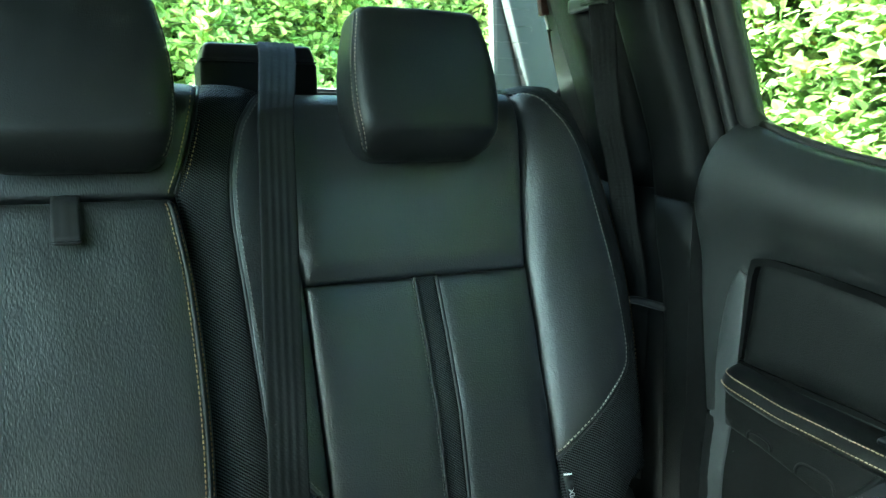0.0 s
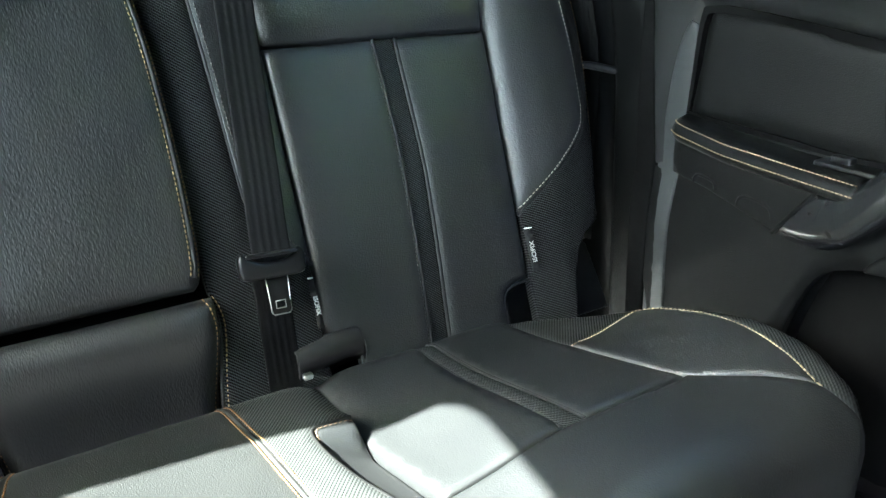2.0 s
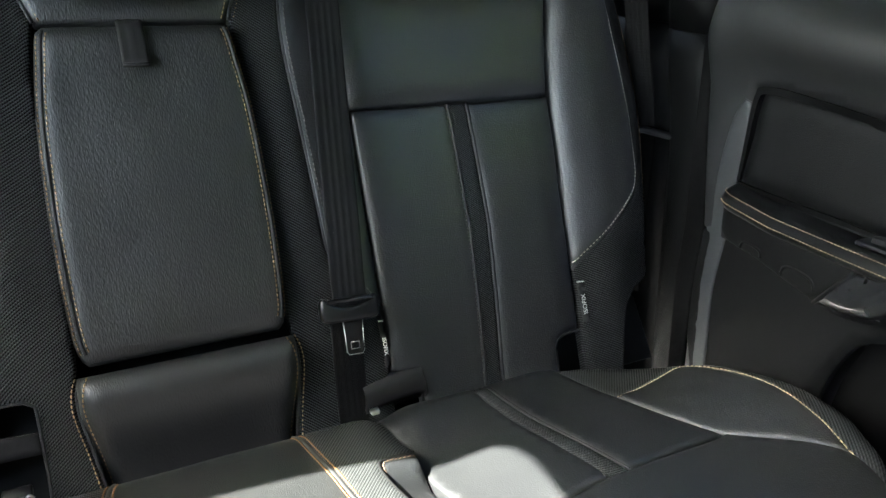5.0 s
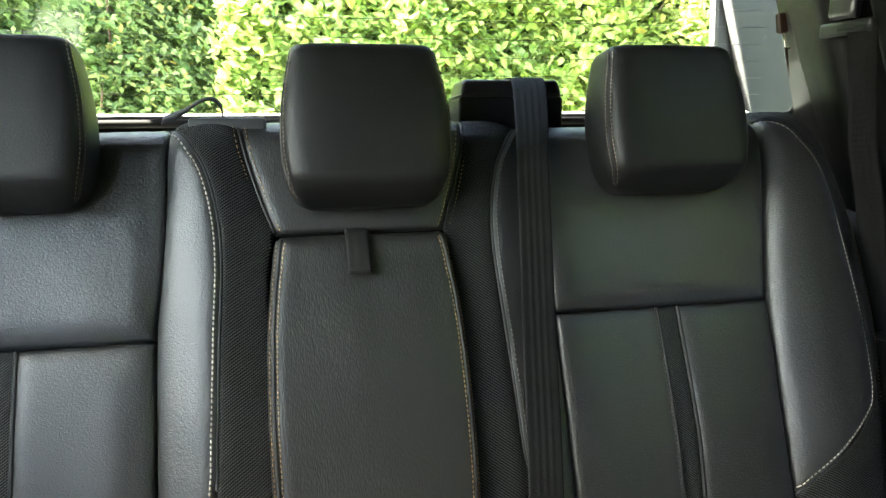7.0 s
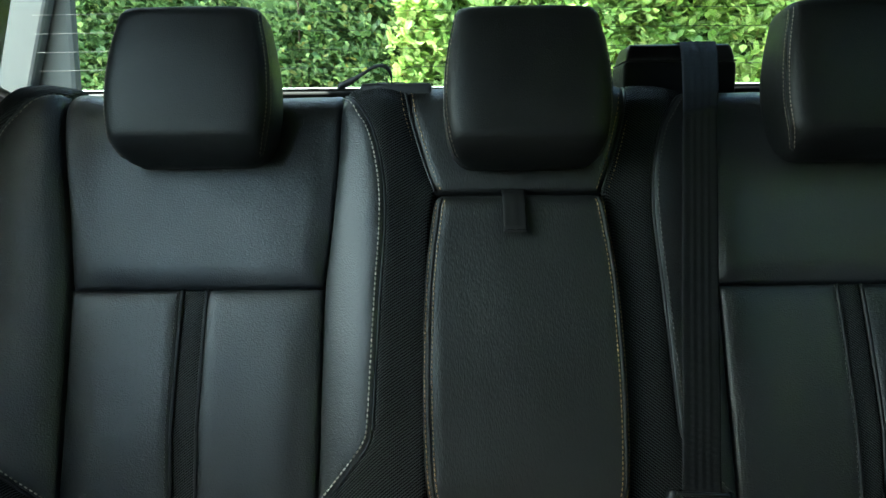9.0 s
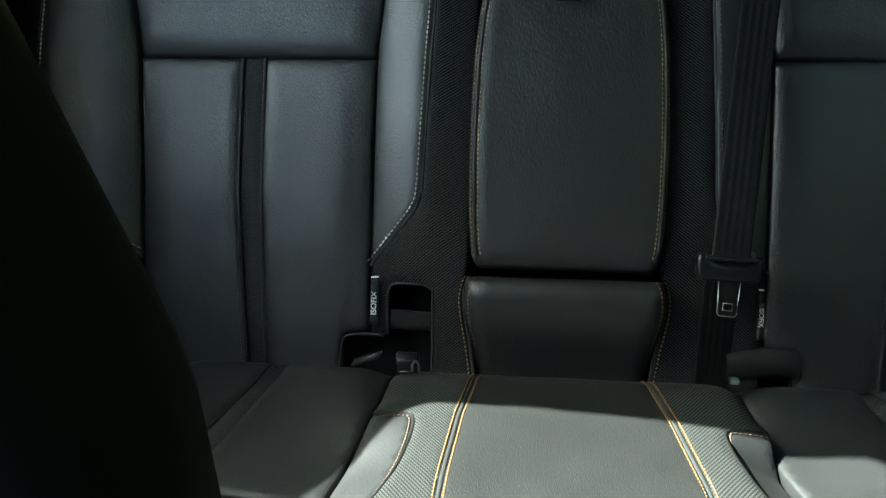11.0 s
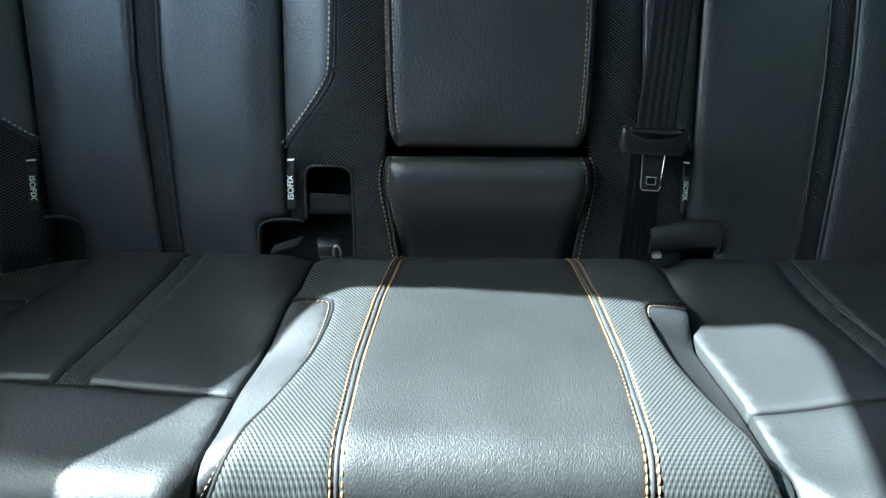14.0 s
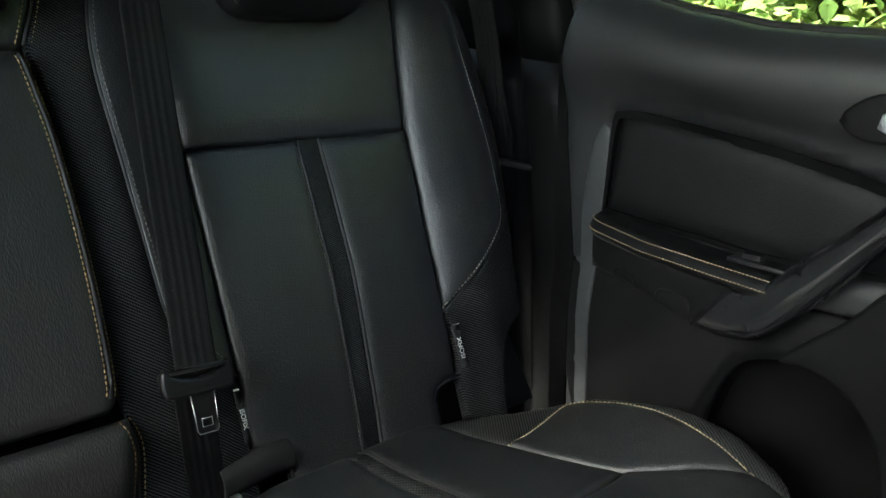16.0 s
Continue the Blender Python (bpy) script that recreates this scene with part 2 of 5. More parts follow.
EARTH = plain("pale paving", (0.52, 0.51, 0.48), 0.85, grain=0.004, cell=60.0, dust=(0.60, 0.59, 0.56))
FENCE = plain("teal painted fence", (0.02, 0.22, 0.19), 0.5, dust=(0.05, 0.3, 0.27))


# ---- shape helpers ----
def thing(name, at, label, category, group="", kind=""):
    e = new(name)
    e.location = at
    e.empty_display_size = 0.05
    return tagged(e, label, category, group, kind)


def root_at(p):
    while p.parent:
        p = p.parent
    return p


def mesh_part(name, verts, faces, mat, parent=None, label="", smooth=True, kind=""):
    me = bpy.data.meshes.new(name)
    me.from_pydata([tuple(v) for v in verts], [], faces)
    me.materials.append(mat)
    if smooth:
        me.polygons.foreach_set("use_smooth", [True] * len(me.polygons))
    me.update()
    ob = new(name, me)
    if parent is not None:
        ob.parent = parent
        ob.matrix_parent_inverse = Matrix.Translation(-root_at(parent).location)
        if parent.parent is not None:
            ob.matrix_parent_inverse = Matrix.Identity(4)
    return tagged(ob, label, "", "", kind)


def part(name, bm, mat, parent=None, label="", smooth=True):
    bm.verts.index_update()
    verts = [v.co.copy() for v in bm.verts]
    faces = [[v.index for v in f.verts] for f in bm.faces]
    bm.free()
    return mesh_part(name, verts, faces, mat, parent, label, smooth)


def curve2(pts, n=6, closed=False):
    """A smooth line through the points (Catmull-Rom)."""
    p = [np.array(q, float) for q in pts]
    out = []
    m = len(p)
    for i in range(m if closed else m - 1):
        a, b, c, d = (p[(i + k) % m] if closed else p[min(max(i + k, 0), m - 1)] for k in (-1, 0, 1, 2))
        for j in range(n):
            t = j / n
            out.append(0.5 * (2 * b + (c - a) * t + (2 * a - 5 * b + 4 * c - d) * t * t + (3 * b - a - 3 * c + d) * t**3))
    if not closed:
        out.append(p[-1])
    return [tuple(q) for q in out]


def resample(pts, step, closed=False):
    p = np.array(pts + ([pts[0]] if closed else []), float)
    seg = np.linalg.norm(np.diff(p, axis=0), axis=1)
    s = np.r_[0, np.cumsum(seg)]
    n = max(2, int(round(s[-1] / step)))
    at = np.linspace(0, s[-1], n + 1)
    return np.stack([np.interp(at, s, p[:, k]) for k in range(p.shape[1])], 1)[: n if closed else n + 1]


def keep_corners(pts, step, turn=25.0):
    """Closed outline cut to even steps, its sharp corners kept."""
    p = np.array(pts, float)
    q = np.roll(p, 1, 0)
    a, b = p - q, np.roll(p, -1, 0) - p
    ang = np.degrees(np.abs(np.arctan2(a[:, 0] * b[:, 1] - a[:, 1] * b[:, 0], (a * b).sum(1))))
    corners = [i for i in range(len(p)) if ang[i] > turn] or [0]
    out = []
    for i, c in enumerate(corners):
        d = corners[(i + 1) % len(corners)]
        run = [tuple(p[k % len(p)]) for k in range(c, (d if d > c else d + len(p)) + 1)]
        out += [tuple(v) for v in resample(run, step)[:-1]]
    return np.array(out)


def edge_distance(pts, poly, closed=True):
    a = np.asarray(poly, float)
    b = np.roll(a, -1, 0)
    if not closed:
        a, b = a[:-1], a[1:]
    ab = b - a
    best = np.full(len(pts), 1e9)
    for p0, d in zip(a, ab):
        t = np.clip(((pts - p0) @ d) / max(d @ d, 1e-12), 0, 1)
        best = np.minimum(best, np.linalg.norm(pts - p0 - t[:, None] * d, axis=1))
    return best


def inside(pts, poly):
    a = np.asarray(poly, float)
    b = np.roll(a, -1, 0)
    hit = np.zeros(len(pts), bool)
    for (x0, y0), (x1, y1) in zip(a, b):
        if y0 != y1:
            hit ^= ((pts[:, 1] < y0) != (pts[:, 1] < y1)) & (pts[:, 0] < (x1 - x0) * (pts[:, 1] - y0) / (y1 - y0) + x0)
    return hit


from mathutils.geometry import delaunay_2d_cdt


def area2(p):
    return 0.5 * sum(a[0] * b[1] - b[0] * a[1] for a, b in zip(p, np.roll(p, -1, 0)))


def fill(loops, step, rings=()):
    """Points and triangles that fill the first loop less the others."""
    loops = [keep_corners(lp, step) for lp in loops]
    loops[0] = loops[0] if area2(loops[0]) > 0 else loops[0][::-1]
    rim = np.concatenate(loops)
    edges, at = [], 0
    for lp in loops:
        edges += [(at + i, at + (i + 1) % len(lp)) for i in range(len(lp))]
        at += len(lp)
    lo, hi = rim.min(0), rim.max(0)
    gx, gy = np.meshgrid(np.arange(lo[0], hi[0], step), np.arange(lo[1], hi[1], step))
    gx = gx + (np.arange(gx.shape[0])[:, None] % 2) * step / 2
    grid = np.stack([gx.ravel(), gy.ravel()], 1)

    def within(q, least):
        ok = inside(q, loops[0])
        for lp in loops[1:]:
            ok &= ~inside(q, lp)
        q = q[ok]
        dist = np.min([edge_distance(q, lp) for lp in loops], 0) if len(q) else np.zeros(0)
        return q[dist > least]

    extra = []
    for d in rings:
        for lp in loops[:1]:
            tang = np.roll(lp, -1, 0) - np.roll(lp, 1, 0)
            nrm = np.stack([-tang[:, 1], tang[:, 0]], 1) / np.maximum(np.linalg.norm(tang, axis=1), 1e-9)[:, None]
            extra.append(within(lp + nrm * d, d * 0.9))
    inner = within(grid, (max(rings) if rings else 0) + step * 0.45)
    allp = np.concatenate([rim, *extra, inner]) if len(inner) or extra else rim
    res = delaunay_2d_cdt([Vector(p) for p in allp], edges, [], 0, 1e-7)
    v = np.array([tuple(p) for p in res[0]])
    tris = np.array([f for f in res[2] if len(f) == 3])
    mid = v[tris].mean(1)
    ok = inside(mid, loops[0])
    for lp in loops[1:]:
        ok &= ~inside(mid, lp)
    tris = tris[ok]
    e1, e2 = v[tris[:, 1]] - v[tris[:, 0]], v[tris[:, 2]] - v[tris[:, 0]]
    flip = e1[:, 0] * e2[:, 1] - e1[:, 1] * e2[:, 0] < 0
    tris[flip] = tris[flip][:, ::-1]
    return v, tris, loops


def rim_edges(tris):
    seen = {}
    for a, b, c in tris:
        for e in ((a, b), (b, c), (c, a)):
            seen[e] = True
    return [e for e in seen if (e[1], e[0]) not in seen]


def panel(name, outline, surf, mat, parent, puff=0.008, r=0.022, edge=-0.004, step=0.010, label="", wave=0.0007, skirt=0.012, flip=False):
    """An upholstered panel: rounded down into its seams all round, with a turned-in edge. Returns its height function."""
    v, tris, loops = fill([outline], step, (0.0022, 0.006) if r > 0.008 else (0.002,))

    def height(q):
        q = np.atleast_2d(np.array(q, float))
        t = np.clip(edge_distance(q, loops[0]) / r, 0, 1)
        return edge + (puff - edge) * np.sqrt(1 - (1 - t) ** 2)

    h = height(v)
    verts = []
    for (a, b), k in zip(v, h):
        w = noise.noise(Vector((a * 14, b * 14, parent.location.x * 3 + 1.7))) * wave * 2 + noise.noise(Vector((a * 45, b * 45, 4.1))) * wave * 0.5
        verts.append(surf(a, b, k + w))
    faces = [tuple(f) for f in tris]
    low = {}
    for a, b in rim_edges(tris):
        for i in (a, b):
            if i not in low:
                low[i] = len(verts)
                verts.append(surf(v[i][0], v[i][1], edge - skirt))
        faces.append((b, a, low[a], low[b]))
    if flip:
        faces = [f[::-1] for f in faces]
    mesh_part(name, verts, faces, mat, parent, label)
    return height


def plate(name, loops, surf, thick, mat, parent=None, label="", step=0.05, flip=False, smooth=False, kind="", round_edge=0.0):
    """A slab with real thickness, cut by its further loops."""
    v, tris, ls = fill(loops, step, (round_edge * 0.3, round_edge) if round_edge else ())
    n = len(v)
    h = np.zeros(n)
    if round_edge:
        t = np.clip(np.min([edge_distance(v, lp) for lp in ls], 0) / round_edge, 0, 1)
        h = -round_edge * (1 - np.sqrt(1 - (1 - t) ** 2))
    verts = [surf(a, b, k) for (a, b), k in zip(v, h)] + [surf(a, b, -thick) for a, b in v]
    faces = [tuple(f) for f in tris] + [tuple(i + n for i in f[::-1]) for f in tris]
    faces += [(b, a, a + n, b + n) for a, b in rim_edges(tris)]
    if flip:
        faces = [f[::-1] for f in faces]
    return mesh_part(name, verts, faces, mat, parent, label, smooth, kind)


def offset_line(pts, d):
    p = np.array(pts, float)
    t = np.gradient(p, axis=0)
    n = np.stack([-t[:, 1], t[:, 0]], 1) / np.maximum(np.linalg.norm(t, axis=1), 1e-9)[:, None]
    return [tuple(q) for q in p + n * d]


def stitches(name, line, surf, height, mat, parent, length=0.0042, gap=0.0016, rad=0.0007, lift=0.0002, label=""):
    """A row of thread stitches, each a small spindle half sunk in the leather."""
    pts = resample(list(line), length + gap)
    hs = height(pts) if callable(height) else np.full(len(pts), height)
    pos = [Vector(surf(a, b, h + lift)) for (a, b), h in zip(pts, hs)]
    top = [Vector(surf(a, b, h + lift + 0.001)) for (a, b), h in zip(pts, hs)]
    verts, faces = [], []
    for i in range(len(pos) - 1):
        d = pos[i + 1] - pos[i]
        if d.length < 1e-6:
            continue
        share = length / (length + gap)
        a, b = pos[i], pos[i] + d * share
        up = (top[i] - pos[i]).normalized()
        side = d.cross(up).normalized()
        k = len(verts)
        for c, w in ((a, 0.45), (a.lerp(b, 0.3), 1.0), (a.lerp(b, 0.7), 1.0), (b, 0.45)):
            dip = up * (-0.0006 if w < 1 else 0)
            verts += [c + side * rad * w + dip, c + up * rad * 1.1 * w + dip, c - side * rad * w + dip]
        for j in range(3):
            o = k + 3 * j
            faces += [(o, o + 3, o + 4, o + 1), (o + 1, o + 4, o + 5, o + 2), (o + 2, o + 5, o + 3, o)]
        faces += [(k, k + 1, k + 2), (k + 11, k + 10, k + 9)]
    return mesh_part(name, verts, faces, mat, parent, label, True, "stuff")


def tube(name, pts, rad, mat, parent=None, sides=8, label="", flat=1.0, up=None):
    """A closed tube along a line of points; flat squashes it across up."""
    p = [Vector(q) for q in pts]
    verts, faces = [], []
    ref = Vector(up) if up else Vector((0.13, 0.31, 0.94))
    rads = rad if isinstance(rad, (list, tuple)) else [rad] * len(p)
    for i, c in enumerate(p):
        t = (p[min(i + 1, len(p) - 1)] - p[max(i - 1, 0)]).normalized()
        s = t.cross(ref).normalized()
        u = s.cross(t)
        for j in range(sides):
            a = 2 * math.pi * j / sides
            verts.append(c + s * math.cos(a) * rads[i] + u * math.sin(a) * rads[i] * flat)
    for i in range(len(p) - 1):
        for j in range(sides):
            a, b = i * sides + j, i * sides + (j + 1) % sides
            faces.append((a, b, b + sides, a + sides))
    faces += [tuple(range(sides))[::-1], tuple(range(len(verts) - sides, len(verts)))]
    return mesh_part(name, verts, faces, mat, parent, label)


def surf_tube(name, line, surf, height, rad, mat, parent, lift=0.0, sides=8, label="", step=0.008):
    pts = resample(list(line), step)
    hs = height(pts) if callable(height) else np.full(len(pts), height)
    return tube(name, [surf(a, b, h + lift) for (a, b), h in zip(pts, hs)], rad, mat, parent, sides, label)


def strap(name, rows, mat, parent=None, thick=0.0014, grooves=5, label=""):
    """A woven strap: rows of (centre, half-width vector, normal)."""
    n = 4 * grooves + 1 if grooves else 3
    verts, faces = [], []
    for c, half, nor in rows:
        c, half, nor = Vector(c), Vector(half), Vector(nor).normalized()
        ring = []
        for i in range(n):
            u = 2 * i / (n - 1) - 1
            dip = 0.0005 * math.cos(u * math.pi * grooves) if grooves and abs(u) < 0.62 else 0.0
            ring.append(c + half * u + nor * (thick / 2 + dip - (0.0006 if abs(u) > 0.98 else 0)))
        ring += [c + half * (2 * i / (n - 1) - 1) - nor * thick / 2 for i in range(n - 1, -1, -1)]
        verts += ring
    w = 2 * n
    for i in range(len(rows) - 1):
        for j in range(w):
            a, b = i * w + j, i * w + (j + 1) % w
            faces.append((a, b, b + w, a + w))
    faces += [tuple(range(w))[::-1], tuple(range(len(verts) - w, len(verts)))]
    return mesh_part(name, verts, faces, mat, parent, label)


def block(size, bevel=0.004, segments=2, taper=(1, 1)):
    """A bevelled box round its centre; taper narrows its top."""
    bm = bmesh.new()
    bmesh.ops.create_cube(bm, size=1)
    for v in bm.verts:
        k = taper if v.co.z > 0 else (1, 1)
        v.co = Vector((v.co.x * size[0] * k[0], v.co.y * size[1] * k[1], v.co.z * size[2]))
    if bevel:
        bmesh.ops.bevel(bm, geom=bm.edges[:], offset=bevel, segments=segments, affect="EDGES", profile=0.6)
    return bm


def placed(bm, m):
    bmesh.ops.transform(bm, matrix=m, verts=bm.verts)
    return bm


def smooth01(a, b, x):
    t = min(max((x - a) / (b - a), 0), 1)
    return t * t * (3 - 2 * t)


def mirror(pts, s):
    return [(s * a, b) for a, b in pts]


# ---- the place: ground and cab shell ----
def flat_z(z):
    return lambda a, b, h: (a, b, z + h)


plate("ground", [[(-60, -60), (60, -60), (60, 60), (-60, 60)]], flat_z(-0.55), 0.3, EARTH, None, "pale dusty paving round the parked car", 20.0, kind="structure")
plate("floor", [[(-0.80, -2.0), (0.80, -2.0), (0.80, 0.27), (-0.80, 0.27)]], flat_z(0.0), 0.05, CARPET, None, "charcoal carpeted cab floor", 0.2, kind="structure")


def side_x(z):
    """Half width of the cab at a height: upright to the belt line, then leaning in."""
    return 0.80 if z < 0.95 else 0.80 - 0.25 * (z - 0.95)


def side_wall(s, grow=0.0):
    return lambda a, b, h: (s * (side_x(b) + grow - h), a, b)


def roof_z(x):
    return 1.545 - 0.05 * (x / 0.7) ** 2


plate("ceiling", [[(-0.70, -1.98), (0.70, -1.98), (0.70, 0.30), (-0.70, 0.30)]], lambda a, b, h: (a, b, roof_z(a) - h), 0.05, HEADLINER, None, "charcoal cloth headliner under the cab roof", 0.1, flip=True, smooth=True, kind="structure")

# Door window opening: sill that rises to the rear, rounded rear top corner.
SILL = [(-0.62, 0.893), (-0.544, 0.902), (-0.476, 0.91), (-0.41, 0.92), (-0.375, 0.93), (-0.31, 0.946), (-0.253, 0.966), (-0.205, 0.987)]
SILL_LEFT = [(-0.62, 0.855), (-0.544, 0.862), (-0.478, 0.880), (-0.432, 0.904), (-0.375, 0.944), (-0.325, 0.970), (-0.283, 0.984), (-0.24, 1.004), (-0.19, 1.026)]
GLASS_TOP = [(-0.192, 1.0), (-0.18, 1.15), (-0.177, 1.35), (-0.185, 1.40), (-0.21, 1.43), (-0.25, 1.447), (-0.33, 1.456), (-0.6, 1.460), (-0.93, 1.460)]
GLASS_TOP_LEFT = [(-0.166, 1.045), (-0.151, 1.075), (-0.149, 1.16), (-0.152, 1.29), (-0.158, 1.34), (-0.164, 1.39), (-0.168, 1.435), (-0.178, 1.463), (-0.200, 1.481), (-0.235, 1.488), (-0.32, 1.477), (-0.40, 1.466), (-0.47, 1.452), (-0.6, 1.44), (-0.93, 1.42)]
SILLS = {1: [(-0.93, 0.885), (-0.75, 0.887)] + SILL, -1: [(-0.93, 0.85), (-0.75, 0.852)] + SILL_LEFT}
REAR_DOOR_GLASS = {1: SILLS[1] + GLASS_TOP, -1: SILLS[-1] + GLASS_TOP_LEFT}
# Unseen front opening, left side only, cut small to limit the light.
FRONT_LIGHT_OPENING = [(-1.04, 1.03), (-1.04, 1.442), (-1.58, 1.437), (-1.74, 1.03)]
SIDE_OUT = [(-2.0, 0.0), (0.24, 0.0), (0.24, 1.51), (-2.0, 1.51)]
for s, side in ((1, "right"), (-1, "left")):
    plate(f"wall_{side}", [SIDE_OUT, REAR_DOOR_GLASS[s]] + ([FRONT_LIGHT_OPENING] if s < 0 else []), side_wall(s, 0.026), 0.012, SMOOTH_PLASTIC, None, "dark painted cab side with door window openings", 0.03, flip=s > 0, kind="structure")

REAR_GLASS = [(-0.765, 1.062), (0.765, 1.062), (0.796, 1.069), (0.812, 1.088), (0.811, 1.11), (0.802, 1.17), (0.790, 1.266), (0.775, 1.335), (0.74, 1.36), (-0.74, 1.36), (-0.775, 1.335), (-0.790, 1.266), (-0.802, 1.17), (-0.811, 1.11), (-0.812, 1.088), (-0.796, 1.069)]


def rear_face(a, b, h):
    return (a, 0.255 - 0.10 * (b - 1.07) - h, b)


plate("wall_rear", [[(0.86, 0.0), (0.86, 1.0), (0.79, 1.49), (-0.79, 1.49), (-0.86, 1.0), (-0.86, 0.0)], REAR_GLASS], rear_face, 0.010, PILLAR_PLASTIC, None, "dark cab rear wall round the rear window", 0.1, kind="structure")
# Unseen wall instead of windscreen and dash, added to keep front light out.
plate("wall_front", [[(-0.84, 0.0), (0.84, 0.0), (0.84, 1.55), (-0.84, 1.55)]], lambda a, b, h: (a, -1.95 + h, b), 0.05, SMOOTH_PLASTIC, None, "unseen black wall added to close the cab in front", 0.3, flip=True, kind="structure")

rear_window = thing("window_rear", (0, 0.27, 1.07), "rear cab window glass with thin heater wires", "window", kind="structure")
pane = plate("pane", [[(a * 1.005, 1.21 + (b - 1.21) * 1.02) for a, b in REAR_GLASS]], lambda a, b, h: (a, 0.2625 - 0.10 * (b - 1.07) - h, b), 0.003, GLASS, rear_window, "", 0.2)
pane.visible_shadow = False
for i in range(9):
    z = 1.105 + i * 0.028
    tube("heater_wire", [(x, 0.2605 - 0.10 * (z - 1.07), z + 0.0005 * math.sin(9 * x)) for x in np.linspace(-0.735, 0.735, 12)], 0.00045, LINE, rear_window, 4)
tube("window_seal", [(a, 0.2545 - 0.10 * (b - 1.07), b) for a, b in resample(REAR_GLASS, 0.02, True)] + [(REAR_GLASS[0][0], 0.2545, REAR_GLASS[0][1])], 0.0065, RUBBER, rear_window, 8, "black rubber seal")
plate("frit_band", [[(-0.735, 1.064), (0.735, 1.064), (0.735, 1.073), (-0.735, 1.073)]], lambda a, b, h: (a, 0.2600 - 0.10 * (b - 1.07) - h, b), 0.001, GREY_PIPING, rear_window, "grey dotted border of the glass", 0.2)

# ---- rear bench: backrest surface ----
TH = radians(19.5)
UPV, OUT = Vector((0, math.sin(TH), math.cos(TH))), Vector((0, -math.cos(TH), math.sin(TH)))
BEND, BEND_R, BACK0 = 0.228, 0.036, Vector((0, 0, 0.8))
BACK_SIDE = curve2([(0.700, 0.34), (0.703, 0.257), (0.734, 0.172), (0.747, 0.069), (0.750, -0.04), (0.735, -0.167), (0.710, -0.297), (0.690, -0.45)], 5)


def back_base(x, v):
    """Shape of the padding under the covers: wings forward at the sides, shallow hollows, soft outer edge."""
    ax = abs(x)
    h = 0.026 * smooth01(0.55, 0.64, ax) * (1 - 0.4 * smooth01(0.66, 0.74, ax))
    ridge = smooth01(-0.34, -0.20, v) * (1 - 0.6 * smooth01(0.20, 0.30, v)) * (1.0 if x < 0 else 0.3)
    if ax > 0.178:
        h += (0.014 * smooth01(-0.42, -0.26, v) + 0.012 * ridge) * math.sin(math.pi / 2 * min(max((0.252 - ax) / 0.074, 0), 1))
    else:
        h += 0.014 * smooth01(-0.42, -0.26, v) + 0.012 * ridge * smooth01(0.125, 0.178, ax)
    h += 0.008 * max(0.0, 1 - ((v + 0.20) / 0.20) ** 2) * smooth01(0.25, 0.30, ax) * smooth01(0.57, 0.52, ax)
    if ax > 0.66:
        d = float(edge_distance(np.array([[ax, v]]), BACK_SIDE, False)[0])
        t = min(d / 0.035, 1)
        h -= 0.045 * (1 - math.sqrt(1 - (1 - t) ** 2))
    return h


def back(x, v, h):
    h = h + back_base(x, v)
    if v <= BEND:
        return tuple(BACK0 + Vector((x, 0, 0)) + UPV * v + OUT * h)
    a = (v - BEND) / BEND_R
    top = radians(90) - TH
    over = max(a - top, 0) * BEND_R
    a = min(a, top)
    n, t = OUT * math.cos(a) + UPV * math.sin(a), UPV * math.cos(a) - OUT * math.sin(a)
    c = BACK0 + UPV * BEND - OUT * BEND_R
    return tuple(c + Vector((x, 0, 0)) + n * (BEND_R + h) + t * over)


backrest = thing("split_rear_seat", (0, -0.1, 0.4), "black leather rear bench backrest with tan stitched bolsters", "seat backrest")
TOPV = 0.34
INNER = [(0.2245, TOPV), (0.2290, 0.262), (0.232, 0.249), (0.235, 0.163), (0.242, 0.074), (0.2505, 0.0), (0.251, -0.09), (0.252, -0.28), (0.249, -0.365), (0.248, -0.44)]
OUTER = [(0.607, TOPV), (0.604, 0.262), (0.601, 0.2), (0.587, 0.1), (0.574, 0.0), (0.572, -0.073), (0.568, -0.18), (0.566, -0.27), (0.562, -0.365), (0.556, -0.44)]
IN_CURVE = curve2([(0.229, 0.260), (0.207, 0.236), (0.189, 0.205), (0.176, 0.150), (0.172, 0.087), (0.177, -0.01), (0.182, -0.12), (0.1845, -0.172), (0.189, -0.192), (0.206, -0.217), (0.252, -0.273)], 5)
OUT_CURVE = curve2([(0.604, 0.260), (0.652, 0.236), (0.689, 0.176), (0.704, 0.062), (0.710, -0.03), (0.707, -0.115), (0.702, -0.146), (0.689, -0.170), (0.641, -0.213), (0.566, -0.270)], 5)


def at_v(line, v):
    vs, xs = [b for a, b in line][::-1], [a for a, b in line][::-1]
    return float(np.interp(v, vs, xs))


def between(line, v0, v1, n=14):
    """Points of a seam from height v0 to v1."""
    return [(at_v(line, v), v) for v in np.linspace(v0, v1, n)]


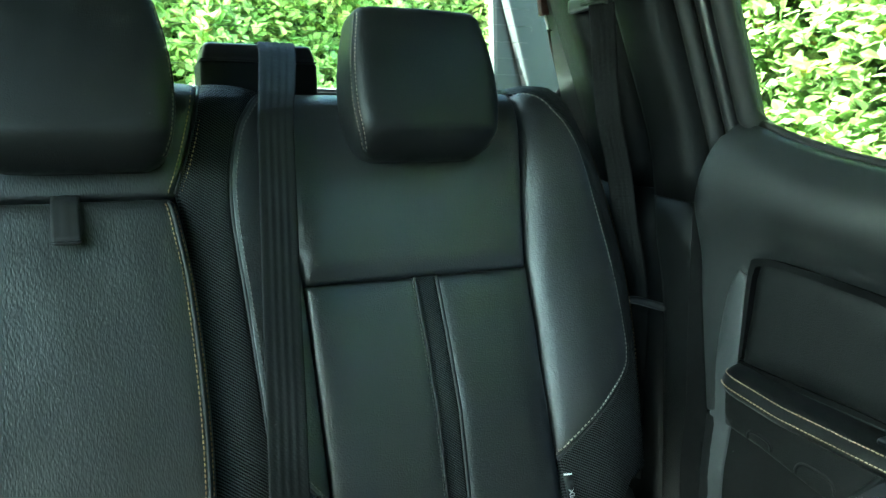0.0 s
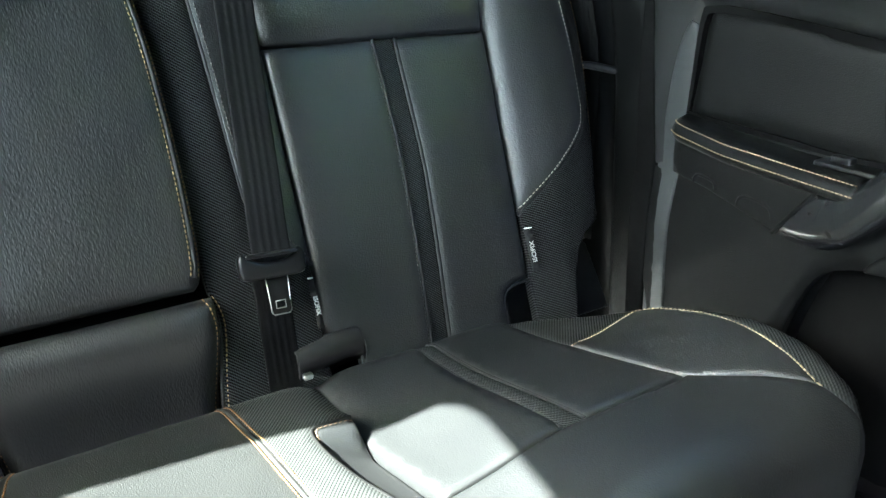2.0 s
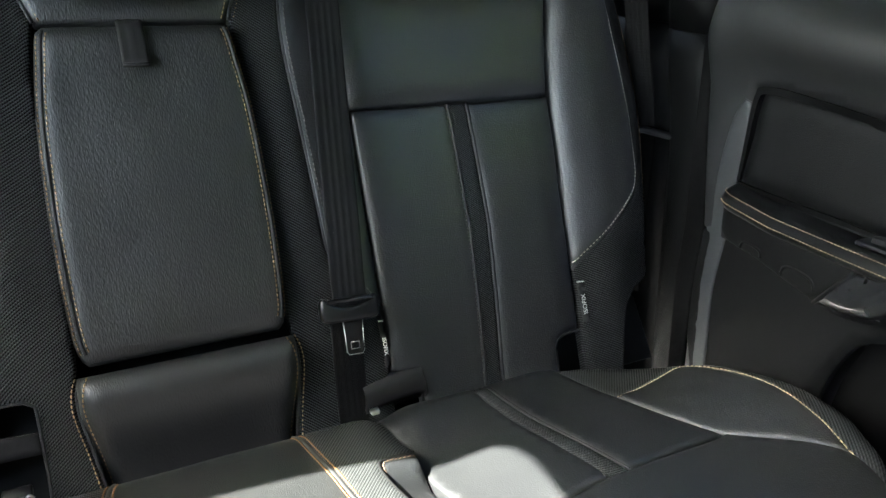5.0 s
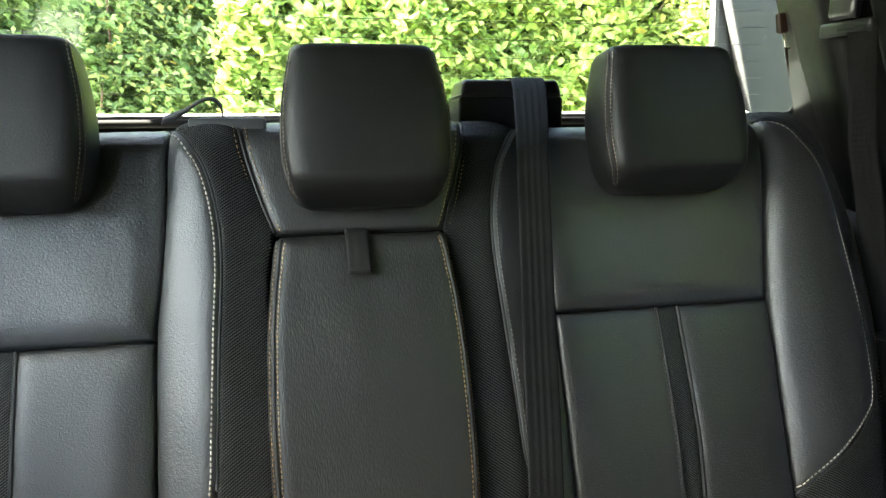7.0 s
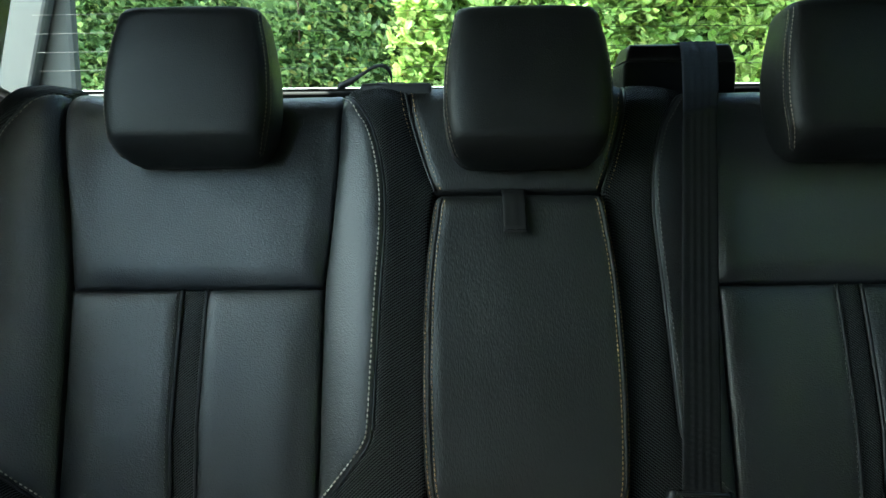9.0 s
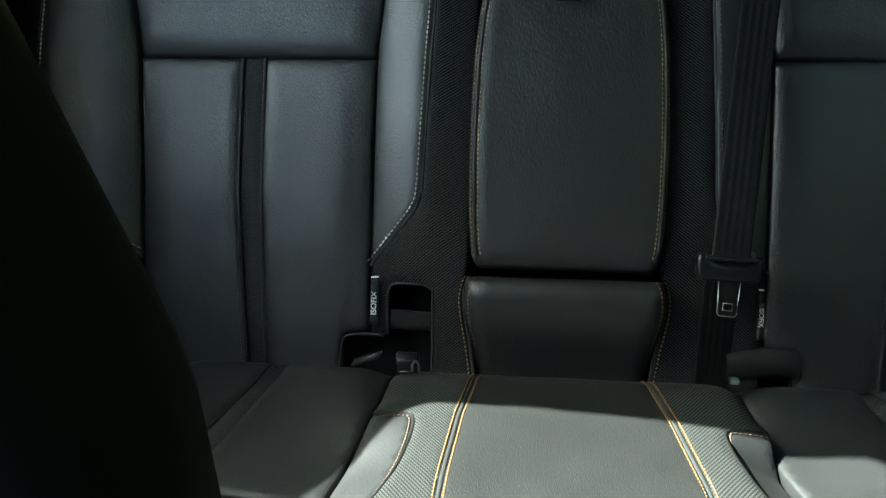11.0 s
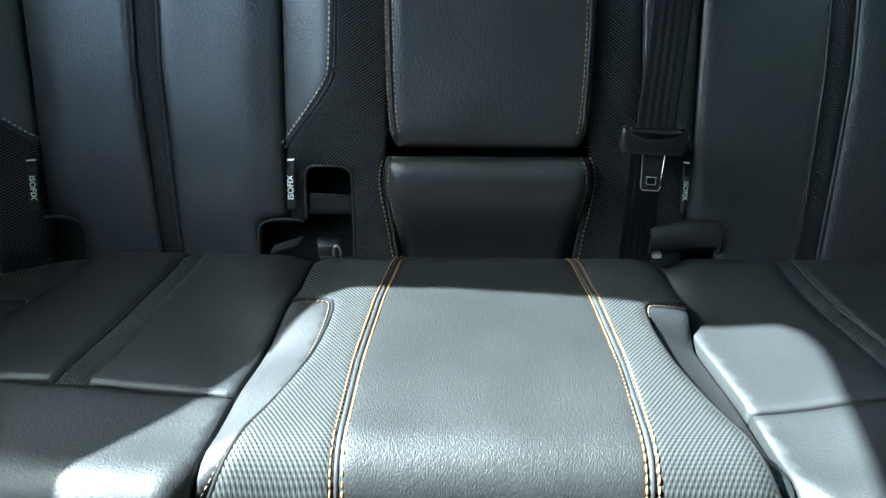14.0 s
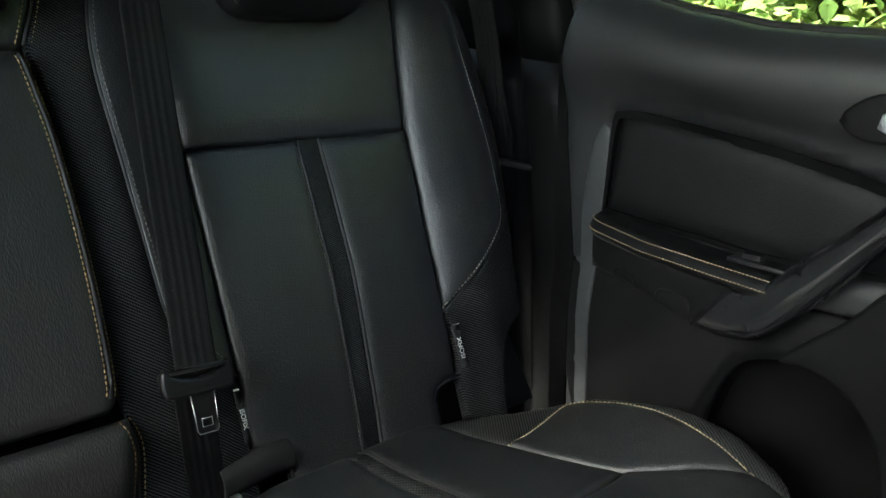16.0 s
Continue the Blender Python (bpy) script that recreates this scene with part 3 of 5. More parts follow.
G = 0.0012
for s in (1, -1):
    def M(p):
        return mirror(p, s)

    inset = lambda pts, d: [(a + d, b) for a, b in pts]
    # upper cushion of the seat back
    panel("upper_pad", M(inset(between(INNER, TOPV, 0.0), G) + inset(between(OUTER, 0.0, TOPV), -G)), back, LEATHER, backrest, 0.008, 0.034, -0.009)
    # lower cushion: two leather pads with a textile strip between, notched at the child-seat anchors
    top, low = -0.0015, -0.440
    sl = [(0.4015, top), (0.4015, -0.18), (0.392, -0.40), (0.390, low)]
    sr = [(0.4305, top), (0.4305, -0.18), (0.417, -0.40), (0.415, low)]
    panel("lower_pad", M(inset(between(INNER, top, -0.362), G) + [(0.272, -0.364), (0.284, -0.3685), (0.2895, -0.379), (0.290, low)] + sl[::-1]), back, LEATHER, backrest, 0.005, 0.016, -0.005)
    panel("lower_pad", M(sr + [(0.515, low), (0.5155, -0.381), (0.522, -0.370), (0.534, -0.3645), (0.545, -0.363)] + inset(between(OUTER, -0.363, top), -G)), back, LEATHER, backrest, 0.005, 0.016, -0.005)
    panel("centre_strip", M(sl + sr[::-1]), back, STRIP_TEXTILE, backrest, -0.0005, 0.008, -0.003, 0.008, "ribbed black textile strip")
    for line, d in ((sl, -0.0012), (sr, 0.0012)):
        surf_tube("piping", M(inset(resample(line, 0.02), d)), back, 0.0006, 0.0025, PIPING, backrest)
    sh = lambda q: np.full(len(q), 0.0042)
    stitches("stitching", M(inset(resample(sl if s > 0 else sr, 0.02), -0.0065 if s > 0 else 0.0065)), back, sh, DARK_THREAD, backrest, 0.004, 0.0018, 0.0006)
    # bolsters
    hb = panel("inner_bolster", M(IN_CURVE + inset(between(INNER, -0.272, 0.258), -G)), back, LEATHER, backrest, 0.003 if s < 0 else 0.0015, 0.007 if s < 0 else 0.004, -0.001 if s < 0 else 0.0)
    ho = panel("outer_bolster", M(inset(between(OUTER, 0.258, -0.268), G) + OUT_CURVE[::-1]), back, LEATHER, backrest, 0.008, 0.022, -0.004)
    for curve, hf, sign in ((IN_CURVE, hb, 1), (OUT_CURVE, ho, -1)):
        surf_tube("piping", M(offset_line(curve, -0.0004 * sign)), back, -0.001, 0.0022, PIPING, backrest)
        # right inner row takes darker thread: its shaded side is put into the colour
        stitches("stitching", M(offset_line(curve, 0.0062 * sign)), back, hf, DARK_THREAD if (s > 0 and sign > 0) else PALE_THREAD, backrest, 0.0046, 0.0018, 0.0010)
    # side wing in textile
    wing = inset(OUT_CURVE, G) + inset(between(OUTER, -0.275, -0.363), G)
    wing += [(0.562, -0.44), (0.618, -0.44), (0.626, -0.400), (0.632, -0.365), (0.643, -0.338), (0.662, -0.315), (0.685, -0.305)]
    wing += [(at_v(BACK_SIDE, v) - 0.0015, v) for v in np.linspace(-0.300, 0.33, 24)] + [(0.612, 0.33)]
    hw = panel("side_wing", M(wing), back, TEXTILE, backrest, 0.003, 0.010, -0.003, label="ribbed black textile side wing")
    edge_line = curve2([(0.672, 0.300), (0.687, 0.257), (0.718, 0.20), (0.7315, 0.115), (0.738, 0.006), (0.731, -0.125), (0.706, -0.293)], 6)
    stitches("stitching", M(edge_line), back, hw, SAND_THREAD, backrest, 0.004, 0.002, 0.0006)
    stitches("stitching", M(offset_line(edge_line, 0.006)), back, hw, DARK_THREAD, backrest, 0.004, 0.002, 0.0006)
    plate("side_cover", [M([(0.628, -0.44), (0.636, -0.36), (0.652, -0.328), (0.672, -0.316), (0.690, -0.335), (0.708, -0.44)])], lambda a, b, h: back(a, b, h - 0.004 - back_base(a, b) - 0.012), 0.012, DOOR_PLASTIC, backrest, "black plastic recliner cover", 0.012, smooth=True, round_edge=0.003)
    # middle column in textile, with the pocket of the belt anchor
    col = IN_CURVE[:-1][::-1]
    outl = [(0.149, TOPV), (0.149, 0.262), (0.136, 0.207), (0.1225, 0.161), (0.1085, 0.124), (0.117, 0.07), (0.12, -0.1), (0.1215, -0.27), (0.1265, -0.29), (0.127, -0.321), (0.117, -0.38), (0.109, -0.44)]
    slot = [(0.167, -0.44), (0.167, -0.312), (0.1705, -0.301), (0.178, -0.295), (0.216, -0.295), (0.2235, -0.299), (0.227, -0.310), (0.227, -0.364), (0.2475, -0.366)]
    hc = panel("middle_column", M(outl + (slot if s < 0 else [(0.2475, -0.44), (0.2475, -0.366)]) + [(0.2505, -0.279)] + inset(col, -G) + [(0.2225, 0.27), (0.2225, TOPV)]), back, TEXTILE, backrest, 0.003, 0.010, -0.003, label="ribbed black textile column")
    if s < 0:
        surf_tube("pocket_rim", M(curve2([(0.167, -0.43), (0.167, -0.312), (0.1705, -0.301), (0.178, -0.295), (0.216, -0.295), (0.2235, -0.299), (0.227, -0.310), (0.227, -0.362)], 4)), back, 0.0005, 0.0019, PIPING, backrest)
    surf_tube("notch_rim", M(curve2([(0.232, -0.3655), (0.268, -0.3645), (0.284, -0.3685), (0.2895, -0.379), (0.290, -0.42)], 4)), back, -0.001, 0.0022, PIPING, backrest)
    surf_tube("notch_rim", M(curve2([(0.515, -0.42), (0.5155, -0.381), (0.522, -0.370), (0.536, -0.3645), (0.575, -0.363)], 4)), back, -0.001, 0.0022, PIPING, backrest)
    if s < 0:
        plate("pocket_strap", [M([(0.1655, -0.332), (0.2285, -0.329), (0.2285, -0.356), (0.1655, -0.3565)])], lambda a, b, h: back(a, b, h - 0.002), 0.0025, WEBBING, backrest, "flat black elastic strap", 0.01, smooth=True)
    # child-seat anchor tags at the seam
    for x0, v0 in ((0.2435, -0.288), (0.571, -0.291)):
        wt = 0.0042 if s > 0 and x0 < 0.4 else 0.0055
        tag = plate("anchor_tag", [M([(x0 - wt, v0), (x0 + wt, v0), (x0 + wt + 0.001, v0 - 0.062), (x0 - wt + 0.001, v0 - 0.062)])], lambda a, b, h: back(a, b, h + 0.0075), 0.0012, TAG, backrest, "black woven tag with white lettering", 0.006, smooth=True)
        plate("tag_fold", [M([(x0 - wt + 0.001, v0 + 0.002), (x0 + wt, v0 + 0.001), (x0 + wt, v0 - 0.0008), (x0 - wt + 0.001, v0 - 0.0003)])], lambda a, b, h: back(a, b, h + 0.0080), 0.002, TAG_INK, tag, "pale folded end", 0.004)
        txt = bpy.data.curves.new("tag_text", "FONT")
        txt.body, txt.size, txt.align_x, txt.align_y, txt.extrude, txt.offset = "ISOFIX", wt * 1.9, "CENTER", "CENTER", 0.0001, 0.00015
        holder = new("tag_text", txt)
        bpy.context.view_layer.update()
        me = bpy.data.meshes.new_from_object(holder)
        bpy.data.objects.remove(holder)
        cx = s * (x0 + 0.001)
        at = Vector(back(cx, v0 - 0.034, 0.0085))
        across, along_v = Vector((1, 0, 0)), UPV.copy()
        if (s < 0) == (x0 > 0.4):
            across, along_v = -across, -along_v
        m4 = Matrix(((along_v.x, -across.x, OUT.x, at.x), (along_v.y, -across.y, OUT.y, at.y), (along_v.z, -across.z, OUT.z, at.z), (0, 0, 0, 1)))
        me.transform(m4)
        mesh_part("lettering", [v.co for v in me.vertices], [tuple(p.vertices) for p in me.polygons], TAG_INK, tag, "white printed letters", False)

# middle of the backrest
hm = panel("headrest_base_pad", [(-0.1475, TOPV), (-0.1475, 0.262), (-0.1345, 0.207), (-0.121, 0.161), (-0.107, 0.120), (0.107, 0.120), (0.121, 0.161), (0.1345, 0.207), (0.1475, 0.262), (0.1475, TOPV)], back, LEATHER_ARM, backrest, 0.005, 0.016, -0.004)


def lumbar_surf(a, b, h):
    """The block bulges at its top and falls back towards the cushion."""
    return back(a, b, h - 0.034 * smooth01(0.315, 0.43, -b))


hl = panel("lumbar_block", [(-0.1255, -0.292), (-0.1235, -0.2825), (0.1235, -0.2825), (0.1255, -0.292), (0.126, -0.321), (0.116, -0.38), (0.108, -0.44), (-0.108, -0.44), (-0.116, -0.38), (-0.126, -0.321)], lumbar_surf, LEATHER_ARM, backrest, 0.027, 0.022, 0.002)
for s in (1, -1):
    for d, hf in ((-0.008, hm), (0.007, lambda q: np.full(len(q), 0.0015))):
        stitches("stitching", mirror([(a + d, b) for a, b in curve2([(0.1485, 0.285), (0.147, 0.255), (0.135, 0.207), (0.1218, 0.161), (0.108, 0.122)], 5)], s), back, hf, SAND_THREAD, backrest, 0.0042, 0.0016, 0.00075)
    for d, hf in ((-0.0065, hl), (0.006, lambda q: np.full(len(q), 0.0025))):
        stitches("stitching", mirror([(a + d, b) for a, b in curve2([(0.119, -0.281), (0.1245, -0.295), (0.1265, -0.321), (0.1165, -0.38), (0.109, -0.43)], 5)], s), lumbar_surf if d < 0 else back, hf, SAND_THREAD, backrest, 0.0042, 0.0016, 0.0008)
    surf_tube("piping", mirror([(0.122, -0.284), (0.126, -0.3), (0.1267, -0.321), (0.1167, -0.38), (0.109, -0.43)], s), back, 0.001, 0.0022, PIPING, backrest)
    surf_tube("piping", mirror([(0.1485, 0.285), (0.1475, 0.255), (0.1355, 0.207), (0.122, 0.161), (0.108, 0.122)], s), back, 0.001, 0.0020, PIPING, backrest)

# hard core behind the covers
core = [(at_v(BACK_SIDE, v) - 0.012, v) for v in np.linspace(-0.445, 0.30, 20)]
plate("seat_core", [core + mirror(core, -1)[::-1]], lambda a, b, h: tuple(BACK0 + Vector((a, 0, 0)) + UPV * b + OUT * (h - (0.036 if abs(a) < 0.66 else 0.034))) if b < 0.24 else tuple(BACK0 + Vector((a, 0, 0)) + UPV * (0.24 + (b - 0.24) * 0.15) + OUT * (h - 0.04 - (b - 0.24))), 0.07, SEAT_CORE, backrest, "", 0.05)

# ---- folded centre armrest ----
armrest = thing("folding_armrest", (0, -0.06, 0.55), "folded black leather centre armrest with tan double stitching", "armrest")
ARM = curve2([(0.100, 0.1155), (0.108, 0.108), (0.114, 0.07), (0.121, 0.01), (0.1245, -0.07), (0.1248, -0.16), (0.1215, -0.235), (0.116, -0.262), (0.108, -0.2715)], 5)
arm_out = ARM + mirror(ARM, -1)[::-1]


def arm_surf(a, b, h):
    return back(a, b, h + 0.003 - back_base(a, b))


ha = panel("armrest_pad", arm_out, arm_surf, LEATHER_ARM, armrest, 0.029, 0.017, 0.010, skirt=0.024, wave=0.0011)
for s in (1, -1):
    side = [p for p in ARM if -0.262 < p[1] < 0.112]
    for d in (0.0035, 0.0125):
        stitches("stitching", mirror(offset_line(side, -d), s), arm_surf, ha, SAND_THREAD, armrest, 0.0044, 0.0015, 0.0008)
    surf_tube("piping", mirror(offset_line(side, -0.008), s), arm_surf, ha, 0.0022, PIPING, armrest, 0.0003)
strap("pull_strap", [(Vector(arm_surf(-0.008, v, h)), (0.0145, 0, 0), OUT + UPV * t) for v, h, t in ((0.122, 0.016, 0.8), (0.112, 0.027, 0.6), (0.100, 0.033, 0.3), (0.085, 0.037, 0.1), (0.070, 0.0385, 0), (0.062, 0.0385, 0))], DARK_WEB, armrest, 0.003, 2, "black woven pull loop")
tube("loop_fold", [arm_surf(x, 0.0625, 0.0385) for x in np.linspace(-0.0225, 0.0065, 6)], 0.0022, DARK_WEB, armrest, 8)

# ---- rear bench cushion ----
FRONT_R = 0.036
CUSH_SIDE = curve2([(0.49, -0.135), (0.56, -0.165), (0.622, -0.207), (0.665, -0.255), (0.694, -0.310), (0.716, -0.385), (0.716, -0.440), (0.706, -0.487), (0.688, -0.530), (0.67, -0.58), (0.655, -0.72)], 5)


def cush_base(x, y):
    ax = abs(x)
    h = 0.012 * smooth01(0.20, 0.42, -y)
    h += 0.026 * smooth01(0.54, 0.69, ax) * smooth01(0.17, 0.30, -y) * (1 - 0.6 * smooth01(0.46, 0.56, -y))
    h -= 0.010 * math.exp(-(((ax - 0.222) / 0.020) ** 2)) * smooth01(0.27, 0.21, -y)
    h -= 0.012 * smooth01(0.17, 0.13, -y)
    if ax > 0.42:
        d = float(edge_distance(np.array([[ax, y]]), CUSH_SIDE, False)[0])
        t = min(d / 0.026, 1)
        h -= 0.045 * (1 - math.sqrt(1 - (1 - t) ** 2))
    return h


def cush(x, y, h):
    h = h + cush_base(x, y)
    front = -0.468 - 0.040 * smooth01(0.235, 0.275, abs(x))
    if y >= front:
        return (x, y, 0.417 + h)
    a = min((front - y) / FRONT_R, radians(86))
    over = max((front - y) - FRONT_R * radians(86), 0)
    c = Vector((x, front, 0.417 - FRONT_R))
    n, t = Vector((0, -math.sin(a), math.cos(a))), Vector((0, -math.cos(a), -math.sin(a)))
    return tuple(c + n * (FRONT_R + h) + t * over)


cushion = thing("rear_bench_cushion", (0, -0.35, 0.25), "black leather rear bench cushion with orange double stitching", "seat cushion")
BACKY, LOWY = -0.142, -0.700
DBL = [(0.104, BACKY), (0.110, -0.169), (0.122, -0.25), (0.129, -0.37), (0.1315, -0.486), (0.129, -0.556), (0.126, -0.62), (0.124, LOWY)]
SEAM_IN = [(0.216, BACKY), (0.2205, -0.20), (0.2235, -0.255), (0.2290, -0.31), (0.2435, -0.405), (0.2500, -0.49), (0.251, -0.535), (0.250, LOWY)]
BOL_IN = curve2([(0.2215, -0.2545), (0.19, -0.2545), (0.1765, -0.2575), (0.1715, -0.275), (0.1725, -0.32), (0.1805, -0.375), (0.200, -0.435), (0.234, -0.503), (0.2485, -0.533)], 5)
SEAM_OUT = [(0.482, BACKY), (0.492, -0.19), (0.517, -0.261), (0.539, -0.351), (0.562, -0.411), (0.614, -0.476), (0.645, -0.518)]
BOL_OUT = [(0.517, -0.2655), (0.545, -0.2635), (0.573, -0.2612), (0.600, -0.2590), (0.622, -0.2575)] + curve2([(0.632, -0.2585), (0.641, -0.268), (0.655, -0.295), (0.673, -0.345), (0.675, -0.405), (0.662, -0.462), (0.645, -0.518)], 5)


def at_y(line, y):
    return float(np.interp(-y, [-b for a, b in line], [a for a, b in line]))


def along(line, y0, y1, n=14):
    return [(at_y(line, y), y) for y in np.linspace(y0, y1, n)]


def slope(x, y, h):
    """The inner bolsters fall away from the raised middle seat towards the outer seats."""
    ax = abs(x)
    edge = float(np.interp(-y, [-p[1] for p in BOL_IN[10:]], [p[0] for p in BOL_IN[10:]]))
    run = max(at_y(SEAM_IN, y) + 0.01 - edge, 0.02)
    t = min(max((ax - edge) / run, 0), 1)
    fade = smooth01(0.255, 0.30 if x > 0 else 0.36, -y)
    steep = 0.038 if x > 0 else 0.013
    return cush(x, y, h - 0.005 * fade - (0.003 + steep * fade * (1 - 0.45 * smooth01(0.46, 0.53, -y))) * t * min(1, run / 0.045))


def pad(x, y, h):
    """The outer seats lie lower than the raised middle, most of all along the seam."""
    side = abs(x) - at_y(SEAM_IN, y)
    if x > 0:
        dip = (0.004 + 0.026 * (1 - smooth01(-0.005, 0.16, side))) * smooth01(0.17, 0.27, -y)
    else:
        dip = (0.004 + 0.016 * (1 - smooth01(-0.005, 0.20, side))) * smooth01(0.22, 0.36, -y)
    return cush(x, y, h - dip * (1 - 0.35 * smooth01(0.46, 0.53, -y)))


hmid = panel("middle_panel", [(a - 0.0016, b) for a, b in along(DBL, BACKY, LOWY, 24)] + mirror([(a - 0.0016, b) for a, b in along(DBL, LOWY, BACKY, 24)], -1), cush, LEATHER_SOFT, cushion, 0.009, 0.009, 0.0072)
for s in (1, -1):
    T = lambda p: mirror(p, s)
    shift = lambda pts, d: [(a + d, b) for a, b in pts]
    # textile between the middle panel and the bolster
    ht = panel("textile_side", T(shift(along(DBL, BACKY, LOWY, 24), 0.0016) + [(0.249, LOWY), (0.249, -0.534)] + BOL_IN[::-1] + shift(along(SEAM_IN, -0.252, BACKY, 6), -G)), cush, SEAT_TEXTILE, cushion, 0.009, 0.008, 0.0068, skirt=0.04, label="ribbed black textile")
    surf_tube("piping", T(along(DBL, BACKY, LOWY, 40)), cush, 0.0066, 0.0029, GREY_PIPING, cushion)
    stitches("stitching", T(shift(along(DBL, BACKY - 0.005, LOWY, 40), -0.0052)), cush, hmid, TAN_THREAD, cushion, 0.0050, 0.0006, 0.0012, label="orange tan stitching")
    stitches("stitching", T(shift(along(DBL, BACKY - 0.005, LOWY, 40), 0.0052)), cush, ht, TAN_THREAD, cushion, 0.0050, 0.0006, 0.0012, label="orange tan stitching")
    hbi = panel("inner_bolster", T(BOL_IN[:-1] + [(0.2492, -0.535)] + shift(along(SEAM_IN, -0.531, -0.257), -G)), slope, LEATHER_SEAT, cushion, 0.0078, 0.005, 0.0045, skirt=0.03)
    stitches("stitching", T(offset_line(BOL_IN, 0.005)), slope, hbi, BROWN_THREAD, cushion, 0.0042, 0.0014, 0.0008)
    surf_tube("piping", T(BOL_IN), cush, 0.0062, 0.0024, DARK_PIPING, cushion)
    # seat pads
    ty = -0.4115
    sl = [(0.3545, BACKY), (0.3565, -0.19), (0.388, ty + G)]
    sr = [(0.3775, BACKY), (0.3795, -0.19), (0.4165, ty + G)]
    panel("rear_pad", T(shift(along(SEAM_IN, BACKY, ty + G), G) + sl[::-1]), pad, LEATHER_SEAT, cushion, 0.0110, 0.0055, 0.0070, skirt=0.04)
    panel("rear_pad", T(sr + shift(along(SEAM_OUT, ty + G, BACKY), -G)), pad, LEATHER_SEAT, cushion, 0.0112, 0.0060, 0.0066, skirt=0.04)
    panel("centre_strip", T(sl + sr[::-1]), pad, STRIP_TEXTILE, cushion, 0.0082, 0.004, 0.0060, 0.008, "ribbed black textile strip")
    for line, d in ((sl, -0.001), (sr, 0.001)):
        surf_tube("piping", T(shift(resample(line, 0.02), d)), pad, 0.0078, 0.0018, PIPING, cushion)
    panel("front_pad", T(shift(along(SEAM_IN, ty - G, LOWY, 20), G) + [(0.628, LOWY), (0.640, -0.60), (0.655, -0.54), (0.644, -0.520)] + along(SEAM_OUT, -0.516, ty - G, 8)), pad, LEATHER_SEAT, cushion, 0.0110, 0.0055, 0.0070, skirt=0.04)
    # outer bolster with its textile border
    hbo = panel("outer_bolster", T(shift(along(SEAM_OUT, -0.2665, -0.516), G) + BOL_OUT[::-1]), cush, LEATHER, cushion, 0.0085, 0.012, 0.003, wave=0.0026, skirt=0.03)
    stitches("stitching", T(offset_line(BOL_OUT, -0.004)), cush, hbo, CREAM_THREAD, cushion, 0.0046, 0.0011, 0.0012, label="pale tan stitching")
    border = shift(along(SEAM_OUT, BACKY, -0.265, 8), G) + BOL_OUT + [(0.656, -0.54), (0.641, -0.60), (0.629, LOWY)]
    border += [(at_y(CUSH_SIDE, y) - 0.001, y) for y in np.linspace(LOWY, -0.145, 40)]
    panel("textile_border", T(border), cush, SEAT_TEXTILE, cushion, 0.005, 0.012, -0.003, label="ribbed black textile border")

base = [(at_y(CUSH_SIDE, y) - 0.004, y) for y in np.linspace(-0.15, -0.503, 24)]
plate("cushion_skirt", [base + mirror(base, -1)[::-1]], lambda a, b, h: (a * (1 + 0.05 * h / 0.2), b - 0.06 * h * smooth01(0.46, 0.50, -b), 0.385 + h), 0.16, SEAT_CORE, cushion, "", 0.03)
base = [(at_y(CUSH_SIDE, y) - 0.02, y) for y in np.linspace(-0.15, -0.488, 16)]
plate("seat_base", [base + mirror(base, -1)[::-1]], flat_z(0.235), 0.235, CARPET, cushion, "charcoal fabric seat base", 0.05)
panel("base_cover", [(-0.60, 0.02), (0.60, 0.02), (0.60, 0.245), (-0.60, 0.245)], lambda a, b, h: (a, -0.500 - h + 0.06 * (0.25 - b), b), PLASTIC, cushion, 0.004, 0.02, 0.0, 0.02, "dark fabric cover under the seat front")


